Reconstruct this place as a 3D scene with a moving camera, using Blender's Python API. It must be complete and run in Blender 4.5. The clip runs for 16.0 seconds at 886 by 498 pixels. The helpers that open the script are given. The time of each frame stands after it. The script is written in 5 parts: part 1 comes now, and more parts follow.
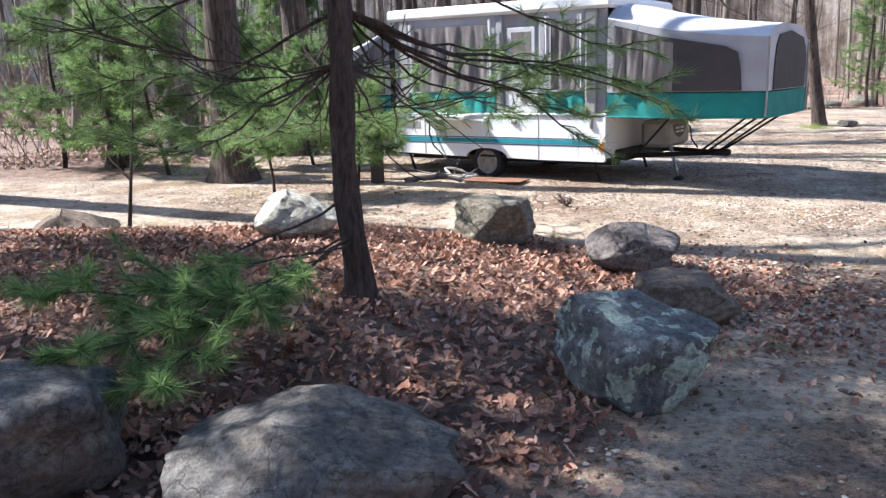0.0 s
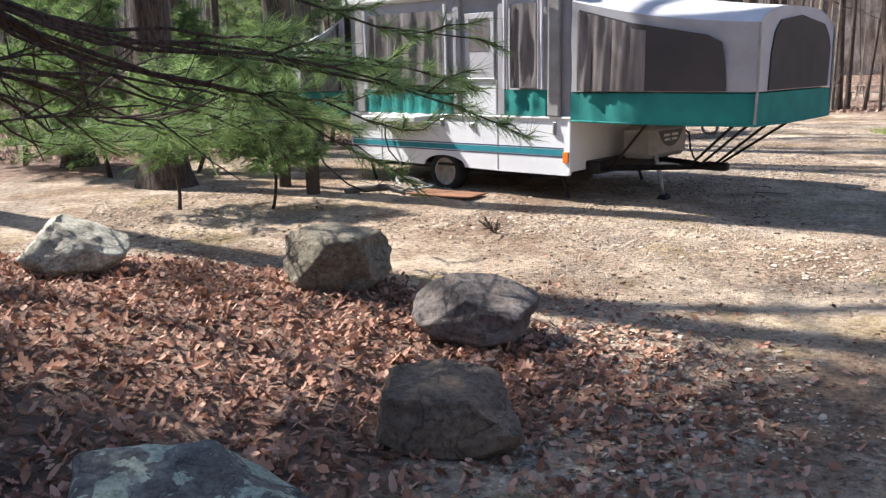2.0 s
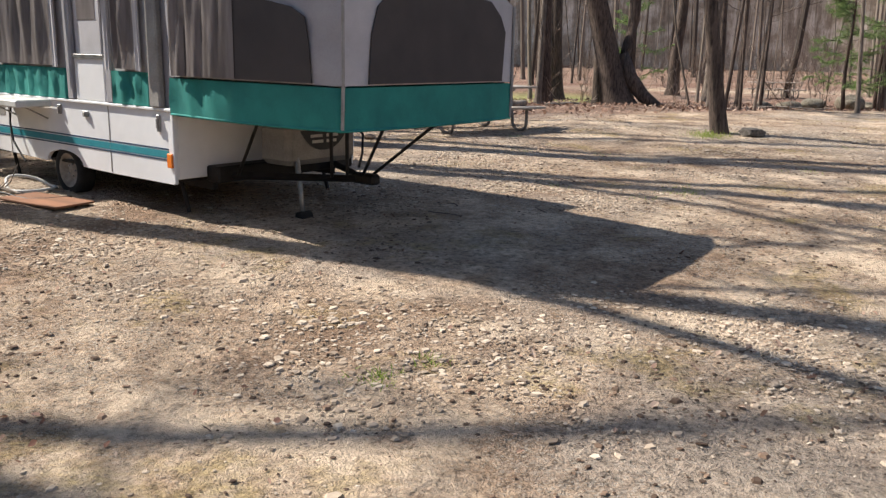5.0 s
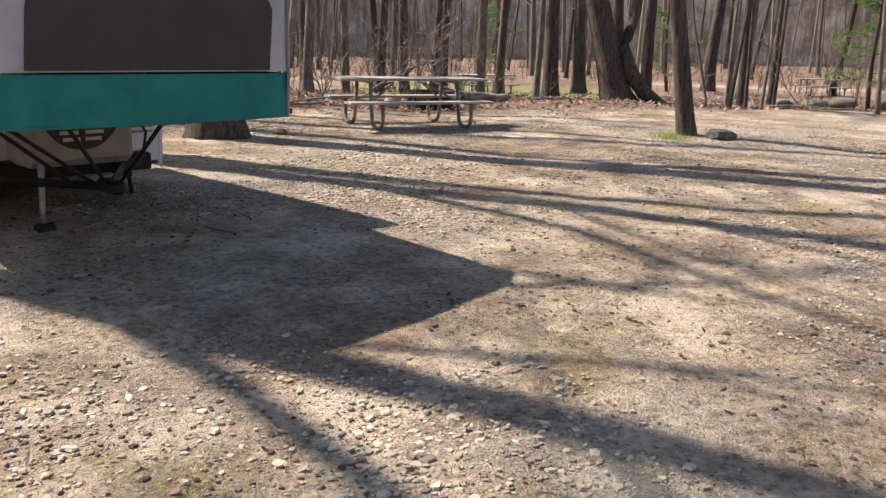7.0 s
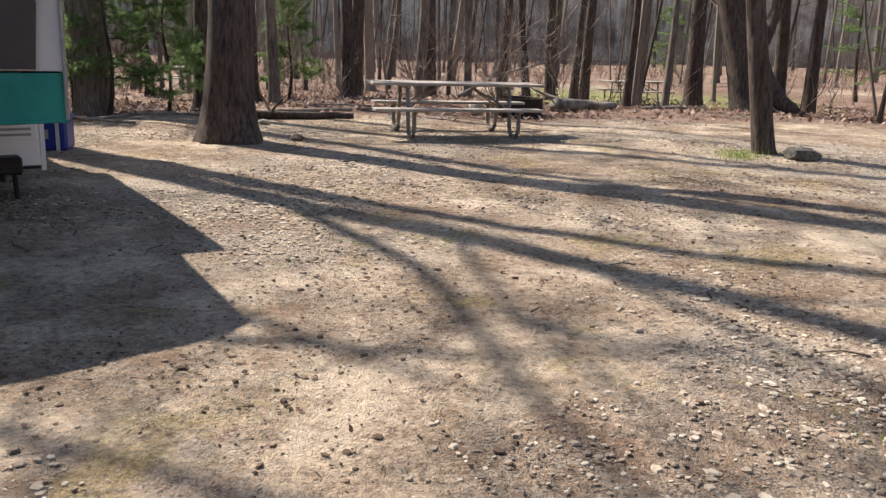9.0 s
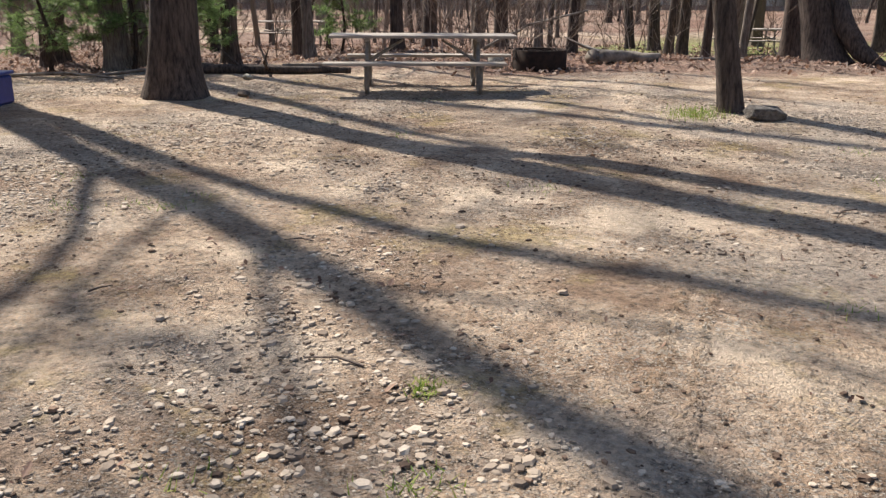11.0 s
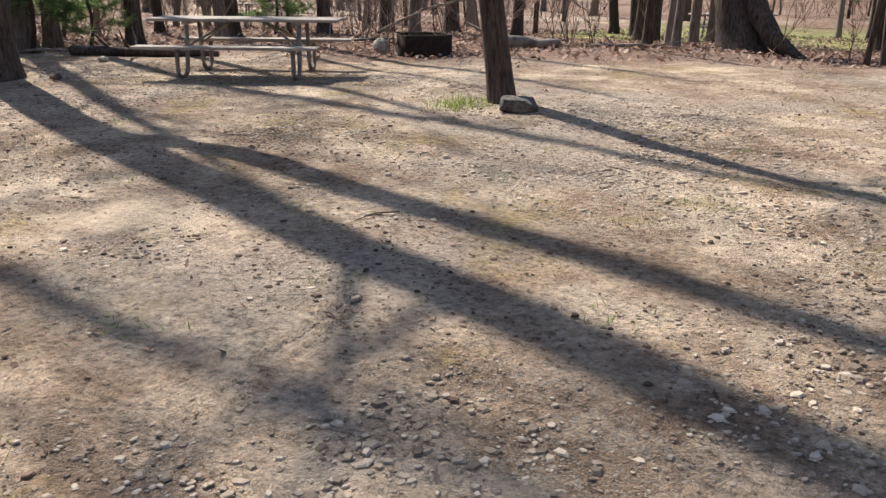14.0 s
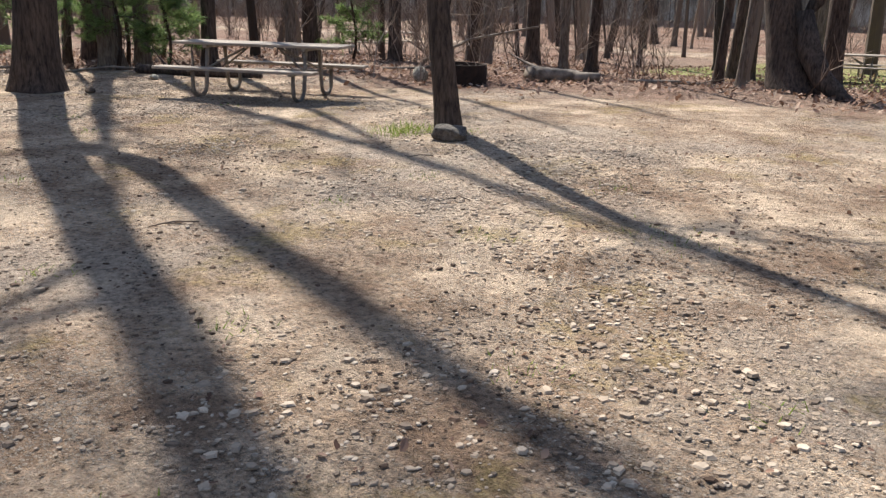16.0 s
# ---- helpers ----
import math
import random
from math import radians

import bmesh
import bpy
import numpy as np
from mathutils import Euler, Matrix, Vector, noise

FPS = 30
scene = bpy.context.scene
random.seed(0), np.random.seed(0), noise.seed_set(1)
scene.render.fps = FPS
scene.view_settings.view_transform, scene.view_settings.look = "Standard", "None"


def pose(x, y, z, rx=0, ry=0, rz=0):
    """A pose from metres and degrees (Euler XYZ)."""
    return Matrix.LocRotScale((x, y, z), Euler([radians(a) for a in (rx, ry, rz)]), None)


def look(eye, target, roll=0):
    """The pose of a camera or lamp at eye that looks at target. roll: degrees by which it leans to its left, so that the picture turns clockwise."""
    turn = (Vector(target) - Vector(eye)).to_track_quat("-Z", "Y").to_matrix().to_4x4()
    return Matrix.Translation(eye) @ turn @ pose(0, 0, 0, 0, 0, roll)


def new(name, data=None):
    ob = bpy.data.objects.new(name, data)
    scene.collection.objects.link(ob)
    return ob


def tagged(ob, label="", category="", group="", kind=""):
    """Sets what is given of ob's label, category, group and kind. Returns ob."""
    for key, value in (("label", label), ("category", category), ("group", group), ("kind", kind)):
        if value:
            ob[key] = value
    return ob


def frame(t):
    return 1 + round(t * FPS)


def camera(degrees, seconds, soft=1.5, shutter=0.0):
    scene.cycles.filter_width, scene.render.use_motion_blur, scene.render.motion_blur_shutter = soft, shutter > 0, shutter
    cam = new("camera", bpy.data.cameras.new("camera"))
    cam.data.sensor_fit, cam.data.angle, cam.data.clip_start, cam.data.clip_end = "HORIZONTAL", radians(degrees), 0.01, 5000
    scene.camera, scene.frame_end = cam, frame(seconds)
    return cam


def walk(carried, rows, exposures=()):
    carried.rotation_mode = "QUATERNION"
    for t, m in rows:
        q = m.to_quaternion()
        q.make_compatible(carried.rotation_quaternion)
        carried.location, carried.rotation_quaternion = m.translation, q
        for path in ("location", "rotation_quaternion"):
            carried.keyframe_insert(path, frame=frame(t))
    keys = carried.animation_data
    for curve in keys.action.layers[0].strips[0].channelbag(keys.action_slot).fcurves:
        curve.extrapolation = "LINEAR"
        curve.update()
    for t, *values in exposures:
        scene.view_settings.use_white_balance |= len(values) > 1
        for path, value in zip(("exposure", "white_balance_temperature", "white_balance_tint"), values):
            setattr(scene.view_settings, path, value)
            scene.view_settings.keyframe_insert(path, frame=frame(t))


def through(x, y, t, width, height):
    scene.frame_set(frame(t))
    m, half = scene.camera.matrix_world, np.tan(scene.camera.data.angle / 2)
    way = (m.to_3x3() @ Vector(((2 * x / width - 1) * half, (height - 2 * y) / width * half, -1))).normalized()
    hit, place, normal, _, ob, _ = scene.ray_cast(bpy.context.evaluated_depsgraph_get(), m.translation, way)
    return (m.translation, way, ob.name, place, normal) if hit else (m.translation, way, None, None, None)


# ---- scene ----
cam = camera(54.9, 16.0, 1.35)
PATH = [
    (0, (0.1, -0.382, 1.432), (0.199, 1.574, 1.031), -1.5),
    (0.5, (0.636, 0.083, 1.384), (0.74, 2.034, 0.956), -1.2),
    (1, (1.132, 0.52, 1.392), (1.204, 2.465, 0.931), -2.1),
    (1.5, (1.61, 0.932, 1.404), (1.592, 2.883, 0.965), -1.6),
    (2, (2.072, 1.374, 1.411), (1.93, 3.326, 0.998), -1.2),
    (2.5, (2.522, 1.783, 1.376), (2.255, 3.725, 0.979), 0.4),
    (3, (2.991, 2.167, 1.351), (2.701, 4.103, 0.941), -0.2),
    (3.5, (3.531, 2.535, 1.344), (3.337, 4.477, 0.907), -0.7),
    (4, (4.03, 2.837, 1.375), (3.975, 4.779, 0.903), -0.0),
    (4.5, (4.57, 3.22, 1.389), (4.606, 5.165, 0.926), 0.7),
    (4.7, (4.781, 3.348, 1.402), (4.797, 5.296, 0.949), 0.9),
    (6.8, (6.966, 4.878, 1.391), (6.806, 6.812, 0.908), 1.4),
    (7, (7.168, 5.031, 1.391), (6.999, 6.966, 0.915), 1.8),
    (7.5, (7.657, 5.43, 1.385), (7.44, 7.363, 0.919), 1.3),
    (8, (8.18, 5.75, 1.382), (7.824, 7.665, 0.929), 0.9),
    (8.2, (8.352, 5.91, 1.383), (7.935, 7.813, 0.928), 1.4),
    (10.3, (11.414, 7.958, 1.428), (10.477, 9.636, 0.874), 0.5),
    (10.5, (11.586, 8.124, 1.418), (10.614, 9.775, 0.845), 0.6),
    (11, (12.036, 8.502, 1.438), (11.046, 10.137, 0.849), 0.3),
    (11.5, (12.437, 8.882, 1.44), (11.396, 10.484, 0.848), 0.2),
    (12, (12.907, 9.295, 1.479), (11.92, 10.929, 0.882), 0.3),
    (12.5, (13.379, 9.66, 1.468), (12.402, 11.306, 0.889), 1.3),
    (13, (13.842, 10.067, 1.473), (12.812, 11.677, 0.884), 1.2),
    (13.5, (14.349, 10.398, 1.468), (13.251, 11.957, 0.866), 0.9),
    (14, (14.821, 10.786, 1.458), (13.692, 12.314, 0.832), 0.4),
    (14.5, (15.331, 11.163, 1.473), (14.227, 12.718, 0.868), 0.2),
    (15, (15.795, 11.533, 1.476), (14.615, 13.034, 0.883), 1.6),
    (15.5, (16.238, 11.88, 1.492), (14.934, 13.282, 0.913), 1.7),
    (16, (16.765, 12.198, 1.505), (15.357, 13.5, 0.938), 1.4),
]
EXPOSURES = [(0, 1.68, 5600, 10), (0.5, 1.67, 5620, 10), (1.5, 1.48, 5900, 10), (3, 1.19, 6250, 10), (4.5, 0.94, 6450, 10), (7.5, 1.09, 6450, 10), (10.5, 0.90, 6400, 10), (16, 0.88, 6400, 10)]
walk(cam, [(r[0], look(r[1], r[2], r[3])) for r in PATH], EXPOSURES)


# ---- world and sun ----
SUN_AZ, SUN_EL = radians(-70.1), radians(46.0)
TO_SUN = Vector((math.sin(SUN_AZ) * math.cos(SUN_EL), math.cos(SUN_AZ) * math.cos(SUN_EL), math.sin(SUN_EL)))
world = bpy.data.worlds.new("world")
scene.world = world
world.use_nodes = True
wn = world.node_tree.nodes
sky = wn.new("ShaderNodeTexSky")
sky.sky_type, sky.sun_disc = "NISHITA", False
sky.sun_elevation, sky.sun_rotation = SUN_EL, SUN_AZ % (2 * math.pi)
world.node_tree.links.new(sky.outputs[0], wn["Background"].inputs[0])
wn["Background"].inputs[1].default_value = 0.09
sun_data = bpy.data.lights.new("sun", "SUN")
sun_data.energy, sun_data.angle, sun_data.color = 5.0, radians(0.6), (1.0, 0.925, 0.825)
sun = new("sun", sun_data)
sun.matrix_world = look(TO_SUN * 60, (0, 0, 0))


# ---- materials ----
def material(name, rough=0.8, metal=0.0):
    m = bpy.data.materials.new(name)
    m.use_nodes = True
    b = m.node_tree.nodes["Principled BSDF"]
    b.inputs["Roughness"].default_value, b.inputs["Metallic"].default_value = rough, metal
    b.inputs["Specular IOR Level"].default_value = 0.3
    return m, m.node_tree, b


def node(nt, kind, **values):
    n = nt.nodes.new(kind)
    for k, v in values.items():
        n.inputs[k.replace("_", " ")].default_value = v
    return n


def noise_tex(nt, vec, scale, detail=4.0, rough=0.55):
    n = node(nt, "ShaderNodeTexNoise", Scale=scale, Detail=detail, Roughness=rough)
    nt.links.new(vec, n.inputs["Vector"])
    return n.outputs["Fac"]


def ramp(nt, fac, stops):
    r = nt.nodes.new("ShaderNodeValToRGB")
    e = r.color_ramp.elements
    while len(e) < len(stops):
        e.new(0.5)
    for k, (p, c) in zip(e, stops):
        k.position, k.color = p, (*c, 1) if len(c) == 3 else c
    nt.links.new(fac, r.inputs[0])
    return r.outputs[0]


def grey(v):
    return (v, v, v)


def mix(nt, fac, a, b, blend="MIX"):
    m = nt.nodes.new("ShaderNodeMix")
    m.data_type, m.blend_type = "RGBA", blend
    for sock, val in ((m.inputs[0], fac), (m.inputs[6], a), (m.inputs[7], b)):
        if isinstance(val, bpy.types.NodeSocket):
            nt.links.new(val, sock)
        elif isinstance(val, (int, float)):
            sock.default_value = val
        else:
            sock.default_value = (*val, 1)
    return m.outputs[2]


def bump(nt, b, height, strength=0.5, distance=0.02):
    n = node(nt, "ShaderNodeBump", Strength=strength, Distance=distance)
    nt.links.new(height, n.inputs["Height"])
    nt.links.new(n.outputs[0], b.inputs["Normal"])


def coords(nt, kind="Object", scale=(1, 1, 1)):
    c = nt.nodes.new("ShaderNodeTexCoord")
    mp = nt.nodes.new("ShaderNodeMapping")
    mp.inputs["Scale"].default_value = scale
    nt.links.new(c.outputs[kind], mp.inputs[0])
    return mp.outputs[0]


def world_pos(nt, scale=(1, 1, 1)):
    c = nt.nodes.new("ShaderNodeNewGeometry")
    mp = nt.nodes.new("ShaderNodeMapping")
    mp.inputs["Scale"].default_value = scale
    nt.links.new(c.outputs["Position"], mp.inputs[0])
    return mp.outputs[0]


def island(nt):
    return nt.nodes.new("ShaderNodeNewGeometry").outputs["Random Per Island"]


def worn(name, base, dark, scale=8.0, rough=0.7, metal=0.0, stretch=(1, 1, 1), bumps=0.3, dist=0.004, fine=60.0, grain=0.35):
    """A surface with two scales of variation between two colours."""
    m, nt, b = material(name, rough, metal)
    v = coords(nt, "Object", stretch)
    c = ramp(nt, noise_tex(nt, v, scale, 6), [(0.3, dark), (0.65, base)])
    f = noise_tex(nt, v, fine, 5)
    c = mix(nt, grain, c, ramp(nt, f, [(0.3, grey(0.45)), (0.7, grey(1.0))]), "MULTIPLY")
    nt.links.new(c, b.inputs["Base Color"])
    bump(nt, b, f, bumps, dist)
    return m


def ground_material():
    m, nt, b = material("ground", 0.95)
    v = world_pos(nt)
    # sandy soil with fine dark grit
    sand = ramp(nt, noise_tex(nt, v, 1.3, 8, 0.68), [(0.30, (0.175, 0.112, 0.070)), (0.43, (0.32, 0.222, 0.147)), (0.55, (0.48, 0.352, 0.242)), (0.68, (0.63, 0.488, 0.350))])
    grit = ramp(nt, noise_tex(nt, v, 21, 9, 0.78), [(0.38, grey(0.14)), (0.45, grey(0.68)), (0.52, grey(1.02)), (0.63, grey(1.45))])
    soil = mix(nt, 0.85, sand, grit, "MULTIPLY")
    # small flat stones bedded in the soil, thick in some places and few in others
    where = noise_tex(nt, world_pos(nt, (1.0, 0.8, 1.0)), 0.5, 8, 0.7)
    for size, lo, hi in ((30.0, 0.40, 0.62), (62.0, 0.36, 0.56)):
        vor = node(nt, "ShaderNodeTexVoronoi", Scale=size, Randomness=1.0)
        nt.links.new(world_pos(nt, (1.0, 1.35, 1.0)), vor.inputs["Vector"])
        tone = ramp(nt, vor.outputs["Color"], [(0.0, (0.17, 0.145, 0.118)), (0.35, (0.33, 0.285, 0.23)), (0.7, (0.47, 0.41, 0.335)), (1.0, (0.62, 0.56, 0.475))])
        body = ramp(nt, vor.outputs["Distance"], [(0.30, grey(1)), (0.40, grey(0))])
        dense = ramp(nt, where, [(lo, grey(0.06)), (hi, grey(0.85))])
        soil = mix(nt, mix(nt, 1.0, body, dense, "MULTIPLY"), soil, tone)
    # worn brown earth, pale dust and grey gravel in broad patches
    patch = noise_tex(nt, v, 0.7, 10, 0.76)
    soil = mix(nt, ramp(nt, patch, [(0.40, grey(0.85)), (0.49, grey(0.0))]), soil, mix(nt, 0.8, (0.235, 0.150, 0.096), grit, "MULTIPLY"))
    soil = mix(nt, ramp(nt, patch, [(0.52, grey(0.0)), (0.60, grey(0.85))]), soil, mix(nt, 0.32, (0.68, 0.535, 0.39), grit, "MULTIPLY"))
    grav = noise_tex(nt, world_pos(nt, (1.0, 0.8, 1.0)), 0.30, 8, 0.72)
    soil = mix(nt, ramp(nt, grav, [(0.50, grey(0.0)), (0.60, grey(0.6))]), soil, mix(nt, 0.85, (0.39, 0.33, 0.27), grit, "MULTIPLY"))
    # thin moss and dry grass
    moss = ramp(nt, noise_tex(nt, v, 0.75, 9, 0.74), [(0.545, grey(0)), (0.63, grey(0.6))])
    soil = mix(nt, moss, soil, mix(nt, 0.6, ramp(nt, noise_tex(nt, v, 30, 4), [(0.35, (0.19, 0.135, 0.05)), (0.65, (0.46, 0.345, 0.135))]), grit, "MULTIPLY"))
    # leaf mould under the trees
    a = nt.nodes.new("ShaderNodeAttribute")
    a.attribute_name = "litter"
    lv = node(nt, "ShaderNodeTexVoronoi", Scale=13.0)
    nt.links.new(v, lv.inputs["Vector"])
    leaf = ramp(nt, lv.outputs["Color"], [(0.1, (0.07, 0.038, 0.027)), (0.45, (0.20, 0.108, 0.074)), (0.8, (0.37, 0.222, 0.155))])
    leaf = mix(nt, 0.6, leaf, ramp(nt, noise_tex(nt, v, 18, 5), [(0.3, grey(0.35)), (0.7, grey(1.1))]), "MULTIPLY")
    leaf = mix(nt, ramp(nt, noise_tex(nt, v, 0.16, 5, 0.65), [(0.42, grey(0)), (0.62, grey(0.75))]), leaf, mix(nt, 0.6, (0.34, 0.25, 0.185), ramp(nt, noise_tex(nt, v, 6, 8, 0.75), [(0.36, grey(0.35)), (0.62, grey(1.25))]), "MULTIPLY"))
    edge = ramp(nt, noise_tex(nt, v, 2.6, 7, 0.7), [(0.36, grey(0)), (0.64, grey(1))])
    fac = nt.nodes.new("ShaderNodeMath")
    fac.operation, fac.use_clamp = "MULTIPLY_ADD", True
    nt.links.new(a.outputs["Fac"], fac.inputs[0])
    fac.inputs[1].default_value = 2.0
    sub = nt.nodes.new("ShaderNodeMath")
    sub.operation = "SUBTRACT"
    nt.links.new(edge, sub.inputs[0])
    sub.inputs[1].default_value = 1.0
    nt.links.new(sub.outputs[0], fac.inputs[2])
    # mown grass on the far lawn
    g = nt.nodes.new("ShaderNodeAttribute")
    g.attribute_name = "lawn"
    col = mix(nt, fac.outputs[0], soil, leaf)
    col = mix(nt, g.outputs["Fac"], col, ramp(nt, noise_tex(nt, v, 1.5, 6), [(0.3, (0.17, 0.19, 0.05)), (0.7, (0.32, 0.33, 0.12))]))
    nt.links.new(col, b.inputs["Base Color"])
    h = mix(nt, 0.5, noise_tex(nt, v, 22, 8, 0.7), noise_tex(nt, v, 70, 4, 0.6))
    bump(nt, b, h, 1.0, 0.08)
    return m


def bark_material(name, light, dark, scale=1.0):
    m, nt, b = material(name, 0.95)
    v = coords(nt, "Object", (1, 1, 0.16))
    n = noise_tex(nt, v, 26 * scale, 6, 0.7)
    big = noise_tex(nt, coords(nt, "Object", (1, 1, 0.5)), 2.2, 4)
    c = ramp(nt, n, [(0.35, dark), (0.62, light)])
    c = mix(nt, 0.6, c, ramp(nt, big, [(0.35, grey(0.55)), (0.65, grey(1.15))]), "MULTIPLY")
    nt.links.new(c, b.inputs["Base Color"])
    bump(nt, b, n, 1.0, 0.03)
    return m


def rock_material(name, stops, scale=3.0, lichen=0.0):
    m, nt, b = material(name, 0.9)
    v = coords(nt, "Object")
    c = ramp(nt, noise_tex(nt, v, scale, 10, 0.74), stops)
    f = noise_tex(nt, v, 30, 8, 0.76)
    c = mix(nt, 0.75, c, ramp(nt, f, [(0.36, grey(0.30)), (0.48, grey(0.85)), (0.60, grey(1.3))]), "MULTIPLY")
    # brown earth stains and thin dark cracks
    c = mix(nt, ramp(nt, noise_tex(nt, v, 2.1, 8, 0.72), [(0.50, grey(0)), (0.62, grey(0.6))]), c, mix(nt, 0.6, (0.17, 0.118, 0.078), ramp(nt, f, [(0.35, grey(0.4)), (0.65, grey(1.2))]), "MULTIPLY"))
    crack = node(nt, "ShaderNodeTexVoronoi", Scale=scale * 0.9)
    crack.feature = "DISTANCE_TO_EDGE"
    wob = nt.nodes.new("ShaderNodeVectorMath")
    wob.operation = "ADD"
    wave = node(nt, "ShaderNodeTexNoise", Scale=6.0, Detail=5.0)
    nt.links.new(v, wave.inputs["Vector"])
    nt.links.new(v, wob.inputs[0])
    nt.links.new(mix(nt, 1.0, wave.outputs["Color"], grey(0.35), "MULTIPLY"), wob.inputs[1])
    nt.links.new(wob.outputs[0], crack.inputs["Vector"])
    line = ramp(nt, crack.outputs["Distance"], [(0.0, grey(0.35)), (0.018, grey(1.0))])
    c = mix(nt, 0.7, c, line, "MULTIPLY")
    if lichen:
        for size, cut in ((4.2, lichen), (13.0, lichen - 0.035)):
            spot = ramp(nt, noise_tex(nt, v, size, 4, 0.55), [(0.60 - cut, grey(0)), (0.612 - cut, grey(0.9))])
            c = mix(nt, spot, c, ramp(nt, noise_tex(nt, v, 42, 6, 0.7), [(0.36, (0.20, 0.235, 0.18)), (0.52, (0.40, 0.44, 0.35)), (0.66, (0.54, 0.57, 0.46))]))
    nt.links.new(c, b.inputs["Base Color"])
    relief = mix(nt, 0.5, f, noise_tex(nt, v, 9, 8, 0.7))
    bump(nt, b, mix(nt, 0.5, relief, line, "MULTIPLY"), 1.0, 0.035)
    return m


def leafy(name, colours, rough=0.7, through=0.3):
    m, nt, b = material(name, rough)
    c = ramp(nt, island(nt), colours)
    nt.links.new(c, b.inputs["Base Color"])
    t = nt.nodes.new("ShaderNodeBsdfTranslucent")
    nt.links.new(c, t.inputs["Color"])
    mx = nt.nodes.new("ShaderNodeMixShader")
    mx.inputs[0].default_value = through
    nt.links.new(b.outputs[0], mx.inputs[1])
    nt.links.new(t.outputs[0], mx.inputs[2])
    nt.links.new(mx.outputs[0], nt.nodes["Material Output"].inputs[0])
    return m


GROUND = ground_material()
BARK_OAK = bark_material("oak_bark", (0.135, 0.10, 0.08), (0.028, 0.021, 0.018))
BARK_GREY = bark_material("grey_bark", (0.27, 0.225, 0.185), (0.09, 0.07, 0.055))
BARK_PINE = bark_material("pine_bark", (0.115, 0.08, 0.062), (0.03, 0.022, 0.018), 1.4)
TWIG = worn("twig_bark", (0.17, 0.13, 0.105), (0.07, 0.052, 0.042), 5, 0.9)
DEADWOOD = worn("dead_wood", (0.34, 0.29, 0.24), (0.12, 0.095, 0.075), 6, 0.9, stretch=(1, 1, 1))
LEAVES = leafy("dead_leaves", [(0.0, (0.10, 0.046, 0.030)), (0.3, (0.23, 0.108, 0.068)), (0.6, (0.39, 0.20, 0.13)), (0.85, (0.58, 0.36, 0.26)), (1.0, (0.27, 0.115, 0.065))], 0.75, 0.2)
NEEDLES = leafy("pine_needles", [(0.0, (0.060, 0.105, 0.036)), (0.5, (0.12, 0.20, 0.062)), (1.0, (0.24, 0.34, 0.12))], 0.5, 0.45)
# brighter copy of the needles, with sunlight put into the colour
NEEDLES_SUNLIT = leafy("sunlit_pine_needles", [(0.0, (0.09, 0.15, 0.05)), (0.5, (0.17, 0.26, 0.085)), (1.0, (0.32, 0.42, 0.16))], 0.5, 0.5)
LEAVES_DULL = leafy("woodland_leaves", [(0.0, (0.09, 0.052, 0.038)), (0.35, (0.22, 0.128, 0.09)), (0.7, (0.38, 0.25, 0.18)), (1.0, (0.52, 0.40, 0.31))], 0.8, 0.2)
GRASS = leafy("grass_blades", [(0.0, (0.13, 0.19, 0.035)), (0.6, (0.25, 0.34, 0.06)), (1.0, (0.40, 0.41, 0.12))], 0.6, 0.35)
STONE_MIX, _nt, _b = material("gravel_stone", 0.9)
_c = ramp(_nt, island(_nt), [(0.0, (0.14, 0.105, 0.078)), (0.3, (0.28, 0.22, 0.163)), (0.7, (0.39, 0.315, 0.238)), (1.0, (0.52, 0.435, 0.34))])
_nt.links.new(mix(_nt, 0.5, _c, ramp(_nt, noise_tex(_nt, world_pos(_nt), 60, 4), [(0.3, grey(0.8)), (0.7, grey(1.35))]), "MULTIPLY"), _b.inputs["Base Color"])
CRUMB, _nt, _b = material("earth_crumb", 0.95)
_nt.links.new(ramp(_nt, island(_nt), [(0.0, (0.05, 0.032, 0.022)), (0.6, (0.13, 0.085, 0.058)), (1.0, (0.26, 0.175, 0.12))]), _b.inputs["Base Color"])
ROCK_GREY = rock_material("lichen_rock", [(0.3, (0.055, 0.052, 0.047)), (0.48, (0.14, 0.135, 0.125)), (0.58, (0.24, 0.235, 0.215)), (0.72, (0.40, 0.39, 0.355))], 4.6, 0.065)
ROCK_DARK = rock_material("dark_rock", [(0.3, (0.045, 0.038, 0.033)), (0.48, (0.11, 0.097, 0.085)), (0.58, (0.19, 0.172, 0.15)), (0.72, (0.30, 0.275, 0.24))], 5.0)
ROCK_BROWN = rock_material("brown_rock", [(0.3, (0.075, 0.052, 0.038)), (0.55, (0.20, 0.148, 0.108)), (0.75, (0.30, 0.232, 0.175))], 3.2)
ROCK_PINK = rock_material("granite_rock", [(0.32, (0.06, 0.05, 0.046)), (0.5, (0.15, 0.125, 0.112)), (0.70, (0.30, 0.26, 0.235))], 3.4)
ROCK_TAN = rock_material("tan_rock", [(0.32, (0.10, 0.086, 0.063)), (0.5, (0.20, 0.175, 0.13)), (0.70, (0.34, 0.305, 0.24))], 2.8)
ROCK_PALE = rock_material("pale_rock", [(0.3, (0.24, 0.22, 0.17)), (0.5, (0.48, 0.45, 0.37)), (0.72, (0.66, 0.63, 0.54))], 2.8)
BODY_WHITE = worn("camper_white_panel", (0.80, 0.81, 0.82), (0.72, 0.72, 0.725), 1.4, 0.32, bumps=0.04, dist=0.001, fine=9, grain=0.08)
